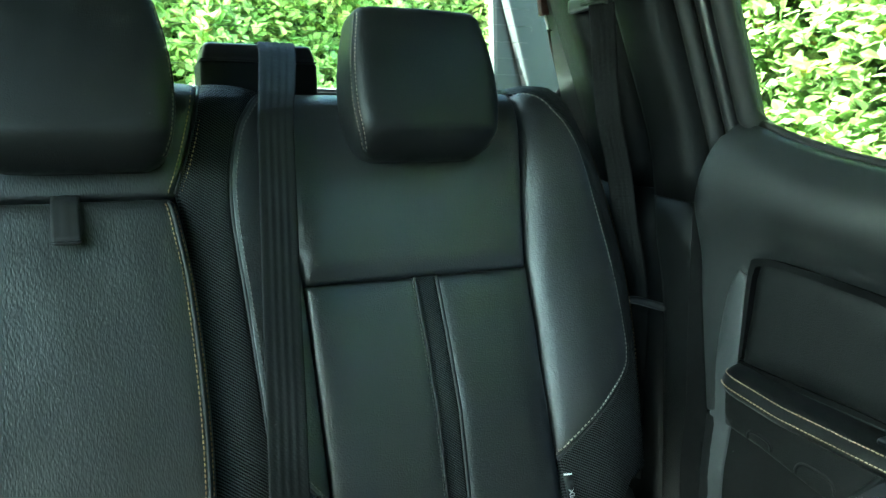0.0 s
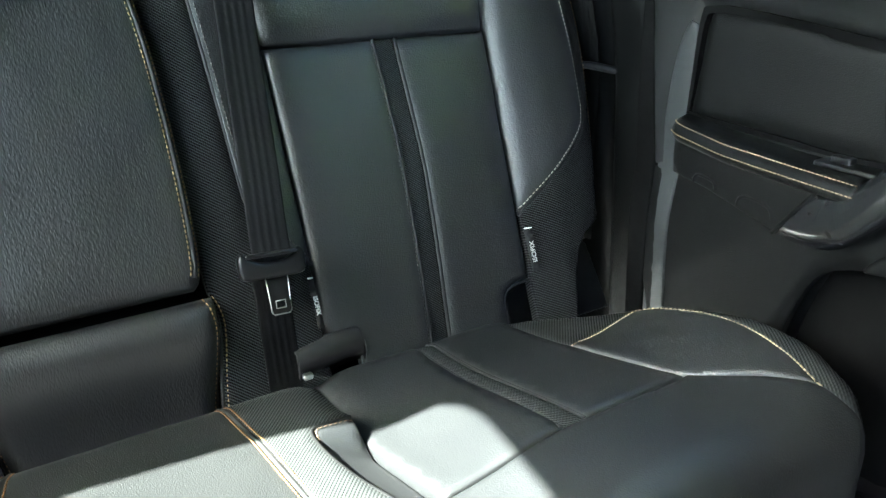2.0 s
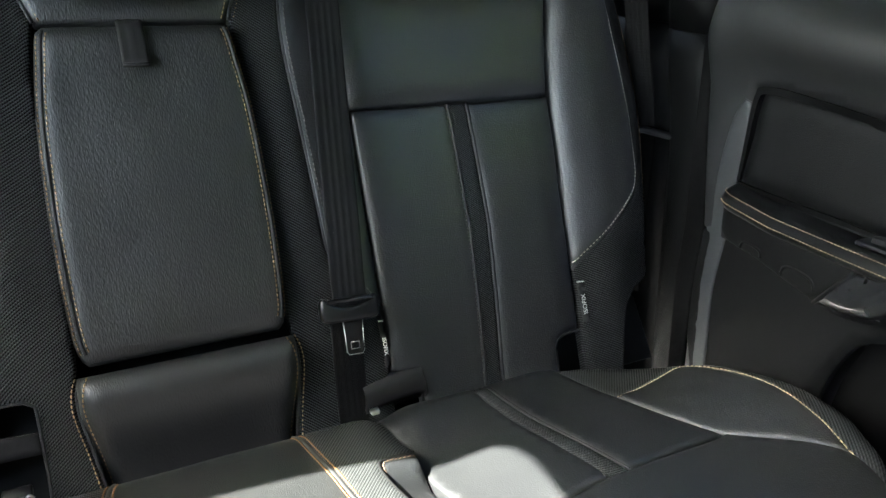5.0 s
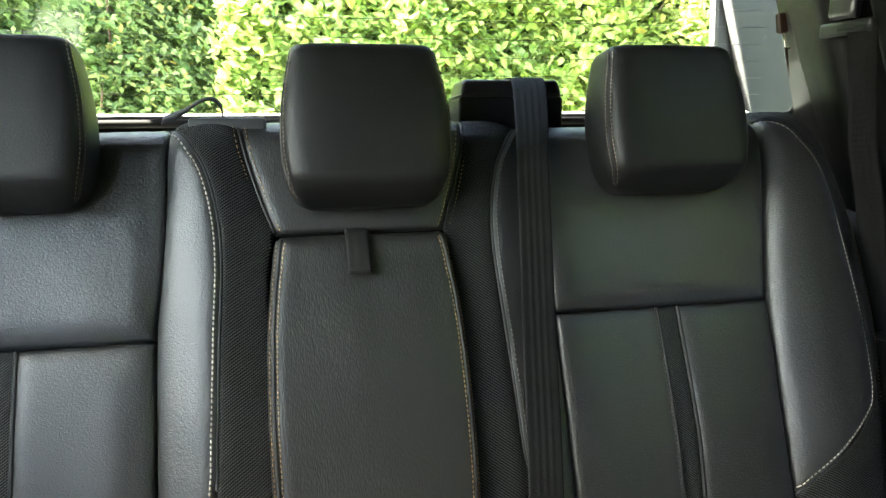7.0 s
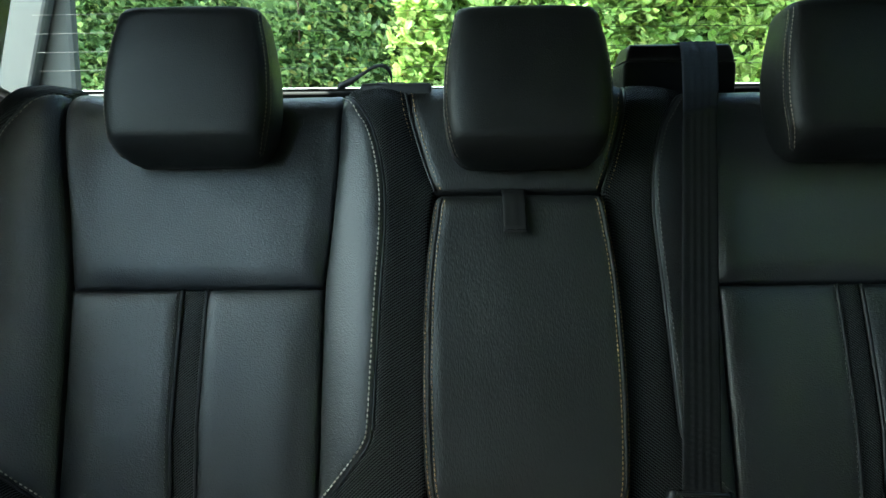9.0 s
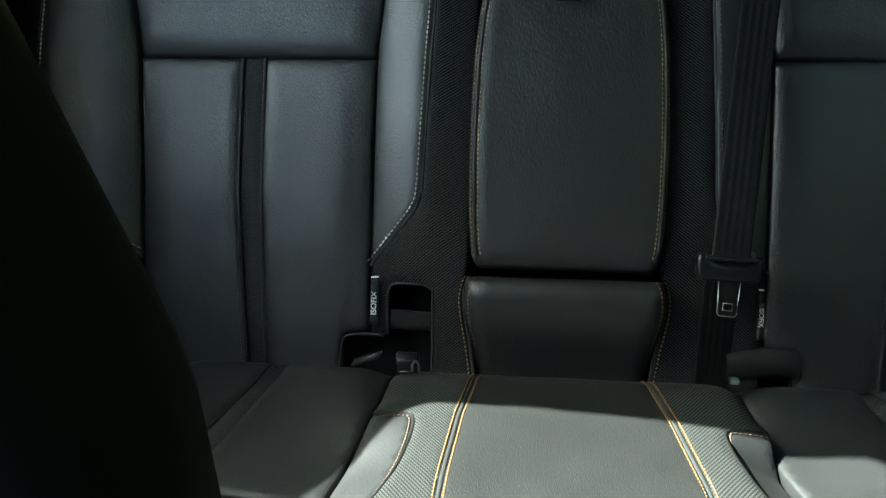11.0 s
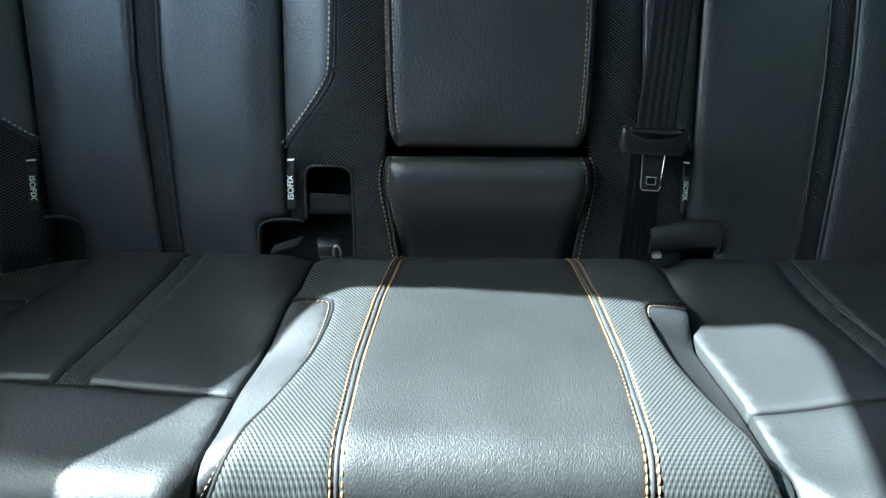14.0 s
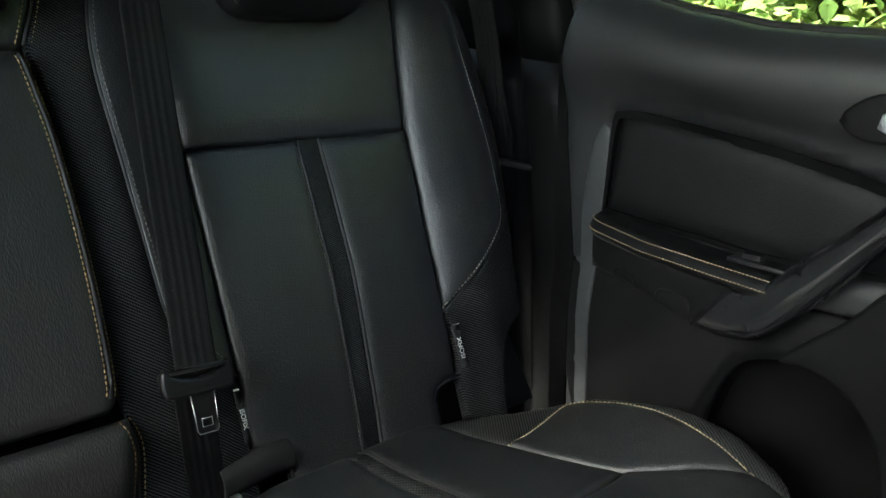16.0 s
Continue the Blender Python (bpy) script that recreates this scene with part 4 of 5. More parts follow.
# ---- head restraints ----
def headrest():
    """Padded head restraint on two posts, built at its own base, facing -y; upright along z."""
    root = thing("headrest", (0, 0, 0), "black leather headrest with stitched front edges", "headrest", "headrests on the rear bench")
    prof = [(0.000, 0.074, 0.014, 0.010), (0.005, 0.085, 0.026, 0.018), (0.014, 0.0945, 0.042, 0.026), (0.024, 0.0985, 0.0560, 0.031), (0.032, 0.1012, 0.0632, 0.032), (0.038, 0.1026, 0.0654, 0.033), (0.050, 0.1045, 0.0664, 0.034), (0.07, 0.107, 0.0665, 0.036), (0.10, 0.107, 0.0665, 0.036), (0.13, 0.105, 0.065, 0.035), (0.16, 0.1005, 0.062, 0.033), (0.185, 0.095, 0.058, 0.03), (0.199, 0.0925, 0.055, 0.026), (0.207, 0.089, 0.048, 0.018), (0.210, 0.083, 0.034, 0.008)]
    zs = np.interp(np.linspace(0, len(prof) - 1, 40), range(len(prof)), [p[0] for p in prof])
    ws, fs, bs = (np.interp(zs, [p[0] for p in prof], [p[k] for p in prof]) for k in (1, 2, 3))
    n = 72

    def ring(w, f, b):
        out = []
        for j in range(n):
            a = 2 * math.pi * j / n
            c, s_ = math.cos(a), math.sin(a)
            e = 0.24
            x = w * math.copysign(abs(c) ** e, c)
            y = math.copysign(abs(s_) ** 0.34, s_)
            y = y * (b if y > 0 else f)
            if y < 0:
                y += 0.004 * (1 - (x / w) ** 2) * -1
            out.append((x, y))
        return out

    def skin(k):
        verts, faces = [], []
        rings = [ring(w, f, b) for w, f, b in zip(ws, fs, bs)]
        for z, rg in zip(zs, rings):
            verts += [(x, y + 0.028 * (z - 0.1), z) for x, y in rg]
        for i in range(len(zs) - 1):
            for j in range(n):
                a, b = i * n + j, i * n + (j + 1) % n
                faces.append((a, b, b + n, a + n))
        lo, hi = len(verts), len(verts) + 1
        verts += [(0, 0.0 - 0.004, -0.002), (0, 0.0, 0.213)]
        faces += [(lo, (j + 1) % n, j) for j in range(n)]
        top = (len(zs) - 1) * n
        faces += [(hi, top + j, top + (j + 1) % n) for j in range(n)]
        return verts, faces

    v, f = skin(0)
    mesh_part("cover", v, f, LEATHER_HEAD, root)

    def front_y(x, z):
        w, fr = np.interp(z, zs, ws), np.interp(z, zs, fs)
        t = min(abs(x) / w, 0.9999)
        c = t ** (1 / 0.24)
        return -(fr * (1 - c * c) ** 0.17) - 0.004 * (1 - t * t) + 0.028 * (z - 0.1)

    for s in (1, -1):
        for d, mat, rad in ((0.962, HEAD_THREAD, 0.0008), (0.990, HEAD_THREAD, 0.0007)):
            line = [(s * d * np.interp(z, zs, ws), z) for z in np.linspace(0.012, 0.200, 60)]
            stitches("stitching", line, lambda a, b, h: (a, front_y(a, b) - h, b), 0.0002, mat, root, 0.0042, 0.0016, rad)
        tube("seam_cord", [(s * 0.981 * np.interp(z, zs, ws), front_y(0.981 * np.interp(z, zs, ws), z) - 0.0003, z) for z in np.linspace(0.010, 0.202, 40)], 0.0011, PIPING, root, 6)
        tube("post", [(s * 0.055, 0.018, 0.03), (s * 0.055, 0.032, -0.03)], 0.006, CHROME, root, 12, "steel post")
    return root


first = headrest()
places = []
for x, up in ((-0.414, 0.158), (0.0085, 0.149), (0.429, 0.158)):
    p = BACK0 + UPV * up + OUT * (0.012 if abs(x) > 0.1 else 0.02)
    places.append(Matrix.Translation(Vector((x, p.y - 0.004, p.z))) @ pose(0, 0, 0, -9.5, 0, 0))
for part_ob in first.children:
    part_ob.data.transform(Matrix.Diagonal((0.975, 1, 0.945, 1)))
first.matrix_basis = places[0]
copy_thing(first, places[1])
copy_thing(first, places[2])


# ---- belts and small hardware on the bench ----
belt = thing("middle_seat_belt", (0.2, -0.08, 0.55), "hanging black woven middle seat belt with its tongue", "seat belt")
BELT = [(0.2365, 0.228, 0.030), (0.233, 0.20, 0.028), (0.226, 0.12, 0.028), (0.218, 0.03, 0.028), (0.210, -0.06, 0.029), (0.203, -0.15, 0.030), (0.1965, -0.22, 0.031), (0.1945, -0.258, 0.031)]
top_rows = [(Vector((0.259, 0.20, 1.1165)), (0.0255, 0, 0), (0, 0, 1)), (Vector((0.259, 0.150, 1.1205)), (0.0255, 0, 0), (0, -0.1, 1)), (Vector((0.258, 0.128, 1.1185)), (0.0255, 0.001, 0), (0, -0.5, 1)), (Vector((0.2560, 0.112, 1.103)), (0.0255, 0.001, 0), (0, -1, 0.7)), (Vector((0.2495, 0.088, 1.075)), (0.025, 0.002, 0.001), (0, -1, 0.7)), (Vector((0.2425, 0.062, 1.046)), (0.0245, 0.003, 0.002), (0, -1, 0.6))]
fine = curve2([(a, b) for a, b, c in BELT], 4)
hgt = lambda v: float(np.interp(-v, [-b for a, b, c in BELT], [c for a, b, c in BELT]))
for i, (x, v) in enumerate(fine):
    top_rows.append((Vector(back(x, v, hgt(v))) if v < BEND else Vector((x, back(x, v, 0.02)[1] - 0.006, back(x, v, 0.02)[2])), (0.0235, 0.004, 0.003), OUT))
strap("webbing", top_rows, WEBBING, belt, 0.0016, 5)
# same belt in darker webbing: the shade behind the tongue is in its colour
strap("webbing", [(Vector(back(x, v, h)), (0.0215, 0.002, 0.001), OUT) for x, v, h in curve2([(0.1925, -0.245, 0.010), (0.1915, -0.30, 0.006), (0.190, -0.36, 0.004), (0.188, -0.425, 0.003)], 4)], DARK_BELT, belt, 0.0016, 5, "return run of the belt, darkened as if in shade")
face = Matrix(((1, 0, 0, 0), (0, -OUT.y, UPV.y, 0), (0, -OUT.z, UPV.z, 0), (0, 0, 0, 1)))
at = Matrix.Translation(back(0.1915, -0.262, 0.036)) @ face @ pose(0, 0, 0, 0, 3, 0)
TBODY = curve2([(-0.0385, 0.010), (-0.036, 0.0165), (-0.031, 0.0175), (-0.027, 0.0125), (-0.012, 0.0055), (0.012, 0.0055), (0.027, 0.0125), (0.031, 0.0175), (0.036, 0.0165), (0.0385, 0.010), (0.0375, -0.006), (0.033, -0.0125), (0.018, -0.0135), (-0.018, -0.0135), (-0.033, -0.0125), (-0.0375, -0.006)], 4, True)
tongue = plate("tongue_body", [TBODY], lambda a, b, h: tuple(at @ Vector((a, -0.006 - h, b))), 0.012, SMOOTH_PLASTIC, belt, "black plastic belt tongue", 0.004, smooth=True, round_edge=0.004)
part("tongue_bridge", placed(block((0.060, 0.005, 0.005), 0.002, 2), at @ pose(0, -0.006, 0.0135)), SMOOTH_PLASTIC, tongue)
MTONGUE = [(-0.013, 0.0), (-0.0115, -0.03), (-0.0115, -0.043), (-0.009, -0.0465), (0.009, -0.0465), (0.0115, -0.043), (0.0115, -0.03), (0.013, 0.0)]
plate("tongue_blade", [MTONGUE, [(-0.0055, -0.031), (-0.0055, -0.0395), (0.0055, -0.0395), (0.0055, -0.031)]], lambda a, b, h: tuple(at @ Vector((a + 0.002, -0.0005 - h, b - 0.009))), 0.0022, SMOOTH_PLASTIC, belt, "steel tongue blade", 0.006)
hole = [(-0.0055, -0.031), (-0.0055, -0.0395), (0.0055, -0.0395), (0.0055, -0.031), (-0.0055, -0.031)]
tube("blade_rim", [tuple(at @ Vector((a + 0.002, -0.001, b - 0.009))) for a, b in hole], 0.0005, CHROME, belt, 6, "bright worn edge")
tube("blade_edge", [tuple(at @ Vector((a + 0.002, -0.0002, b - 0.009))) for a, b in MTONGUE], 0.0006, CHROME, belt, 6, "bright worn edge")

# belt reel housing behind the backrest
housing = thing("belt_reel_housing", (0.236, 0.17, 1.03), "black plastic belt reel housing on the backrest top", "belt housing")
part("housing_body", placed(block((0.158, 0.075, 0.062), 0.006, 3), pose(0.236, 0.168, 1.062)), PLASTIC, housing)
part("housing_lid", placed(block((0.154, 0.078, 0.024), 0.007, 3, (0.93, 0.8)), pose(0.236, 0.166, 1.1055)), SMOOTH_PLASTIC, housing)
part("lid_seam", placed(block((0.156, 0.077, 0.002), 0.0005, 1), pose(0.236, 0.167, 1.0938)), RUBBER, housing)

# release strap and its bezel beside the middle headrest
release = thing("release_strap", (-0.17, 0.12, 1.05), "black fabric release strap through a plastic bezel", "strap")
bez = part("bezel", placed(block((0.096, 0.034, 0.016), 0.006, 3), pose(-0.160, 0.098, 1.0555, 0, 0, 0)), EDGE_PLASTIC, release)
part("bezel_slot", placed(block((0.040, 0.006, 0.003), 0.001, 1), pose(-0.167, 0.096, 1.0637)), RUBBER, bez)
loop = curve2([(-0.166, 1.062), (-0.167, 1.077), (-0.176, 1.087), (-0.190, 1.086), (-0.205, 1.077), (-0.222, 1.067), (-0.240, 1.060)], 5)
widths = np.interp(range(len(loop)), [0, 6, 12, 20, 26, 30], [0.010, 0.007, 0.005, 0.007, 0.013, 0.011])
strap("loop", [(Vector((a, 0.094, b)), (0.0004, w * 0.7, w * 0.5), (0.3, -0.3, 1)) for (a, b), w in zip(loop, widths)], DARK_WEB, release, 0.0015, 0)

# left anchor pocket: buckle stalk with a steel bar
for s, kind in ((-1, "anchor_buckle"), (1, "anchor_flap")):
    hw = thing(kind, (s * 0.2, -0.12, 0.42), "black seat anchor fitting with a steel bar" if s < 0 else "folded black fabric anchor flap", "seat anchor")
    if s < 0:
        part("stalk", placed(block((0.030, 0.016, 0.010), 0.003, 2), pose(-0.198, -0.140, 0.433, 24)), SMOOTH_PLASTIC, hw)
        part("anchor_plate", placed(block((0.026, 0.004, 0.018), 0.0015, 2), pose(-0.197, -0.151, 0.426, -14)), SMOOTH_PLASTIC, hw)
        tube("steel_bar", curve2([(-0.190, -0.157, 0.420), (-0.189, -0.159, 0.435), (-0.185, -0.160, 0.441), (-0.181, -0.159, 0.435), (-0.181, -0.157, 0.420)], 4), 0.0016, CHROME, hw, 8, "bright steel bar")
        tube("steel_loop", [(-0.206, -0.160, 0.424), (-0.196, -0.163, 0.427), (-0.186, -0.160, 0.424)], 0.0012, DULL_STEEL, hw, 8)
        strap("anchor_web", [((-0.235 - 0.012 * k, -0.135 - 0.003 * k, 0.434 - 0.003 * k), (0.002, 0.006, 0.003), (0, -0.3, 1)) for k in range(4)], DARK_WEB, hw, 0.002, 0)
    else:
        flap = curve2([(0.205, -0.004), (0.222, 0.004), (0.250, 0.012), (0.276, 0.017), (0.290, 0.015), (0.293, 0.004)], 6)
        verts, faces = [], []
        for a, lift in flap:
            for k, (dv, dh) in enumerate(((0.0, 0.004), (-0.004, 0.013), (-0.018, 0.017), (-0.036, 0.013), (-0.050, 0.002))):
                verts.append(back(a, -0.366 + lift * 0.5 + dv * 0.9, dh * 1.1 - 0.006))
        m5 = len(flap)
        for i in range(m5 - 1):
            for k in range(4):
                faces.append((i * 5 + k, i * 5 + k + 1, i * 5 + k + 6, i * 5 + k + 5))
        mesh_part("flap", verts, faces[::-1], DARK_WEB, hw).modifiers.new("thickness", "SOLIDIFY").thickness = 0.004
        part("stud", placed(block((0.012, 0.010, 0.007), 0.003, 3), pose(0.207, -0.166, 0.437)), CHROME, hw, "pale worn plastic stud")


# ---- doors, pillars and side belts ----
def door(s):
    """Rear door: trim, leather insert, armrest, pull handle, switch, pocket and glass. s: +1 right, -1 left."""
    root = thing("rear_door", (s * 0.78, -0.5, 0.30), "closed dark rear door with stitched armrest and lacquered pull handle", "car door", "rear doors")

    def face(x):
        return lambda a, b, h: (s * (x - h), a, b)

    f = s > 0
    sill = SILLS[s]
    upper = [(-1.02, 0.602), (-1.02, sill[0][1])] + sill + [(-0.178, sill[-1][1] + 0.005), (-0.160, sill[-1][1] - 0.012), (-0.145, 0.89), (-0.137, 0.70), (-0.138, 0.602)]
    lower = [(-1.02, 0.12), (-1.02, 0.600), (-0.138, 0.600), (-0.140, 0.47), (-0.175, 0.30), (-0.175, 0.12)]
    pocket = curve2([(-0.222, 0.808), (-0.236, 0.8165), (-0.258, 0.8165), (-0.330, 0.804), (-0.402, 0.790), (-0.480, 0.773), (-0.573, 0.747), (-0.66, 0.716), (-0.69, 0.685), (-0.665, 0.655), (-0.482, 0.650), (-0.373, 0.659), (-0.215, 0.676), (-0.207, 0.684), (-0.212, 0.735)], 4, True)

    def trim(a, b, h):
        swell = 0.020 * smooth01(0.80, 0.90, b)
        hollow = 0.012 * math.exp(-(((b - (0.84 + 0.22 * (a + 0.24))) / 0.025) ** 2)) * smooth01(-0.20, -0.27, a)
        edge = 0.016 * smooth01(-0.20, -0.155, a)
        sill_z = float(np.interp(a, [p[0] for p in sill], [p[1] for p in sill]))
        over = min(max(b - (sill_z - 0.095), 0.0), 0.095)
        roll = 0.040 * (over / 0.095) ** 2.5
        low = -0.010 * smooth01(0.62, 0.5, b)
        return (s * (0.776 - h - swell + hollow + low + roll - 0.004 - edge * 0.3), a, b)

    bin_hole = curve2([(-0.479, 0.532), (-0.519, 0.530), (-0.553, 0.514), (-0.580, 0.485), (-0.597, 0.44), (-0.603, 0.36), (-0.58, 0.27), (-0.48, 0.24), (-0.40, 0.28), (-0.375, 0.36), (-0.39, 0.44), (-0.425, 0.51)], 4, True)
    # near black sheet behind the opening gives the pocket its shade
    plate("bin_shade_sheet", [[(a * 1.02 + 0.01, b + 0.03 * (b - 0.38)) for a, b in bin_hole]], face(0.818), 0.006, GAP_BLACK, root, "near black sheet as the shade inside the map pocket", 0.04, flip=f)
    plate("door_trim", [upper, pocket], trim, 0.022, DOOR_PLASTIC, root, "dark charcoal moulded door trim", 0.013, flip=f, smooth=True, round_edge=0.004)
    plate("lower_trim", [lower, bin_hole], trim, 0.022, LOWER_PLASTIC, root, "matt black lower door trim", 0.018, flip=f, smooth=True, round_edge=0.004)
    plate("pocket_rim", [[(a, b + (0.003 if b > 0.7 else 0.0)) for a, b in pocket], [(a + (0.006 if a < -0.4 else -0.006), b + (-0.006 if b > 0.7 else 0.006)) for a, b in pocket]], lambda a, b, h: trim(a, b, h + 0.0025), 0.010, GAP_BLACK, root, "black ring painted as the shadow joint round the insert", 0.012, flip=f)
    panel("leather_insert", pocket, lambda a, b, h: (s * (0.787 - h - 0.008 * smooth01(0.82, 0.66, b)), a, b), LEATHER_DOOR, root, 0.010, 0.026, -0.004, 0.012, flip=f, label="black leather door insert")
    # armrest pad
    arm_top = [(-0.208, 0.672), (-0.30, 0.652), (-0.40, 0.6405), (-0.480, 0.632)]

    def arm_z(y):
        return float(np.interp(y, [p[0] for p in arm_top][::-1], [p[1] for p in arm_top][::-1]))

    ys = np.linspace(-0.200, -0.475, 30)
    sec = [(0.790, 0.012), (0.765, 0.010), (0.748, 0.006), (0.738, 0.000), (0.732, -0.008), (0.731, -0.013), (0.734, -0.019), (0.744, -0.023), (0.79, -0.023)]
    verts, faces = [], []
    for i, y in enumerate(ys):
        k = math.sqrt(max(0.0, 1 - max(0.0, 1 - i / 3.5) ** 2)) if i < 4 else 1.0
        for x, dz in sec:
            xx = 0.79 - (0.79 - x) * (0.55 + 0.45 * k)
            verts.append((s * xx, y, arm_z(y) + dz * (0.5 + 0.5 * k)))
    m = len(sec)
    for i in range(len(ys) - 1):
        for j in range(m - 1):
            faces.append((i * m + j, i * m + j + 1, (i + 1) * m + j + 1, (i + 1) * m + j))
    faces += [tuple(range(m))[::-1], tuple(range(len(verts) - m, len(verts)))]
    if not f:
        faces = [q[::-1] for q in faces]
    pad = mesh_part("armrest_pad", verts, faces, LEATHER_DOOR, root, "black leather armrest pad")
    for dx, dz in ((0.7390, 0.0018), (0.7305, -0.0095)):
        line = [(s * (0.79 - (0.79 - dx) * (0.55 + 0.45 * (1 if i > 3 else math.sqrt(max(0, 1 - (1 - i / 3.5) ** 2))))), y, arm_z(y) + dz) for i, y in enumerate(ys)]
        pts = resample([tuple(p) for p in line], 0.0052)
        k3 = [Vector(p) for p in pts]
        sv, sf = [], []
        for i in range(1, len(k3) - 1):
            a, b = k3[i], k3[i] + (k3[i + 1] - k3[i]) * 0.7
            d = (b - a).normalized()
            side, up = d.cross(Vector((-s, 0, 0.6))).normalized(), Vector((-s, 0, 0.6)).normalized()
            o = len(sv)
            for c in (a, b):
                sv += [c + side * 0.0008, c + up * 0.0009, c - side * 0.0008]
            sf += [(o, o + 3, o + 4, o + 1), (o + 1, o + 4, o + 5, o + 2), (o, o + 1, o + 2), (o + 5, o + 4, o + 3)]
        mesh_part("stitching", sv, sf, DOOR_THREAD, pad, "tan double stitching", True, "stuff")
    # plastic carrier below the pad, with two moulded clips
    carrier = [(-0.207, 0.652), (-0.207, 0.602), (-0.267, 0.589), (-0.371, 0.556), (-0.4205, 0.614), (-0.40, 0.622), (-0.30, 0.634)]
    plate("armrest_carrier", [carrier], lambda a, b, h: (s * (0.746 - h), a, b), 0.035, LOWER_PLASTIC, root, "", 0.015, flip=f, smooth=True, round_edge=0.004)
    for y0, z0, k in ((-0.262, 0.600, 0.7), (-0.340, 0.583, 1.0)):
        arch = [(y0 + 0.022 * k, z0 - 0.006 * k), (y0 + 0.020 * k, z0 + 0.004 * k), (y0 + 0.010 * k, z0 + 0.009 * k), (y0 - 0.012 * k, z0 + 0.006 * k), (y0 - 0.026 * k, z0 + 0.0 * k), (y0 - 0.029 * k, z0 - 0.012 * k)]
        tube("moulded_clip", [(s * 0.7472, a, b) for a, b in curve2(arch, 4)], 0.0028, LOWER_PLASTIC, root, 6)
    tube("joint", [(s * 0.7445, a, b) for a, b in ((-0.4215, 0.613), (-0.398, 0.586), (-0.373, 0.556))], 0.0030, DARK_PIPING, root, 6, "black joint beside the handle")
    # lacquered pull handle rising to the front
    hand_up = curve2([(-0.424, 0.613), (-0.466, 0.637), (-0.509, 0.669), (-0.552, 0.707), (-0.585, 0.739), (-0.66, 0.812)], 6)
    hand_lo = curve2([(-0.373, 0.555), (-0.411, 0.548), (-0.456, 0.556), (-0.498, 0.588), (-0.546, 0.641), (-0.625, 0.733)], 6)
    verts, faces = [], []
    nn = len(hand_up)
    for i, (u, w) in enumerate(zip(hand_up, hand_lo)):
        k = i / (nn - 1)
        xin = 0.7425 - 0.022 * smooth01(0.0, 0.5, k)
        deep = 0.006 + 0.018 * smooth01(0.0, 0.35, k)
        for j in range(9):
            t = j / 8
            bulge = math.sqrt(max(0.0, 1 - (2 * t - 1) ** 2))
            a, b = u[0] + (w[0] - u[0]) * t, u[1] + (w[1] - u[1]) * t
            verts.append((s * (xin + deep * (1 - bulge)), a, b))
        for j in range(4):
            t = 1 - (j + 0.5) / 4
            a, b = u[0] + (w[0] - u[0]) * t, u[1] + (w[1] - u[1]) * t
            verts.append((s * (xin + 0.034), a, b))
    w9 = 13
    for i in range(nn - 1):
        for j in range(w9):
            faces.append((i * w9 + j, i * w9 + (j + 1) % w9, (i + 1) * w9 + (j + 1) % w9, (i + 1) * w9 + j))
    faces += [tuple(range(w9))[::-1], tuple(range(len(verts) - w9, len(verts)))]
    if not f:
        faces = [q[::-1] for q in faces]
    mesh_part("pull_handle", verts, faces, GLOSS, root, "glossy dark grey lacquered pull handle")
    # window switch
    sw = part("switch_plate", placed(block((0.034, 0.075, 0.006), 0.0025, 2), pose(s * 0.762, -0.452, 0.648, 4, 0, 0)), SMOOTH_PLASTIC, root, "black window switch")
    part("switch_lever", placed(block((0.014, 0.024, 0.010), 0.003, 3), pose(s * 0.762, -0.440, 0.654, 4, 0, 0)), SMOOTH_PLASTIC, sw)
    part("switch_symbol", placed(block((0.003, 0.006, 0.0008), 0.0002, 1), pose(s * 0.758, -0.428, 0.6515, 4, 0, 0)), TAG_INK, sw)
    # door release recess
    bez = curve2([(-0.522, 0.818), (-0.535, 0.835), (-0.57, 0.847), (-0.66, 0.842), (-0.68, 0.82), (-0.66, 0.796), (-0.57, 0.795), (-0.54, 0.801)], 4, True)
    part_b = plate("release_bezel", [bez], face(0.757), 0.02, DARK_PIPING, root, "black oval door release bezel", 0.012, flip=f, smooth=True, round_edge=0.004)
    plate("release_lever", [[(-0.562, 0.812), (-0.566, 0.826), (-0.578, 0.832), (-0.65, 0.83), (-0.65, 0.806), (-0.575, 0.804)]], face(0.752), 0.006, CHROME, part_b, "satin chrome release lever", 0.01, flip=f, round_edge=0.002)
    # rear edge strip and seal
    strip = curve2([(-0.205, 0.803), (-0.186, 0.765), (-0.165, 0.655), (-0.156, 0.52), (-0.152, 0.385), (-0.150, 0.26)], 5) + curve2([(-0.192, 0.26), (-0.1925, 0.398), (-0.193, 0.527), (-0.205, 0.658), (-0.2165, 0.772), (-0.216, 0.797)], 5)
    plate("edge_strip", [strip], lambda a, b, h: (s * (0.7685 - h - 0.010 * smooth01(0.62, 0.5, b)), a, b), 0.008, EDGE_PLASTIC, root, "grey moulded edge strip", 0.012, flip=f, smooth=True, round_edge=0.003)
    gap = [(-0.145, 0.90), (-0.143, 0.80), (-0.150, 0.70), (-0.158, 0.60), (-0.156, 0.52), (-0.152, 0.385), (-0.150, 0.26), (-0.118, 0.26), (-0.118, 0.70), (-0.126, 0.90)]
    plate("door_seal", [gap], lambda a, b, h: (s * (0.7645 - h - 0.010 * smooth01(0.62, 0.5, b)), a, b), 0.010, GAP_BLACK, root, "black door seal lip", 0.014, flip=f, smooth=True, round_edge=0.004)
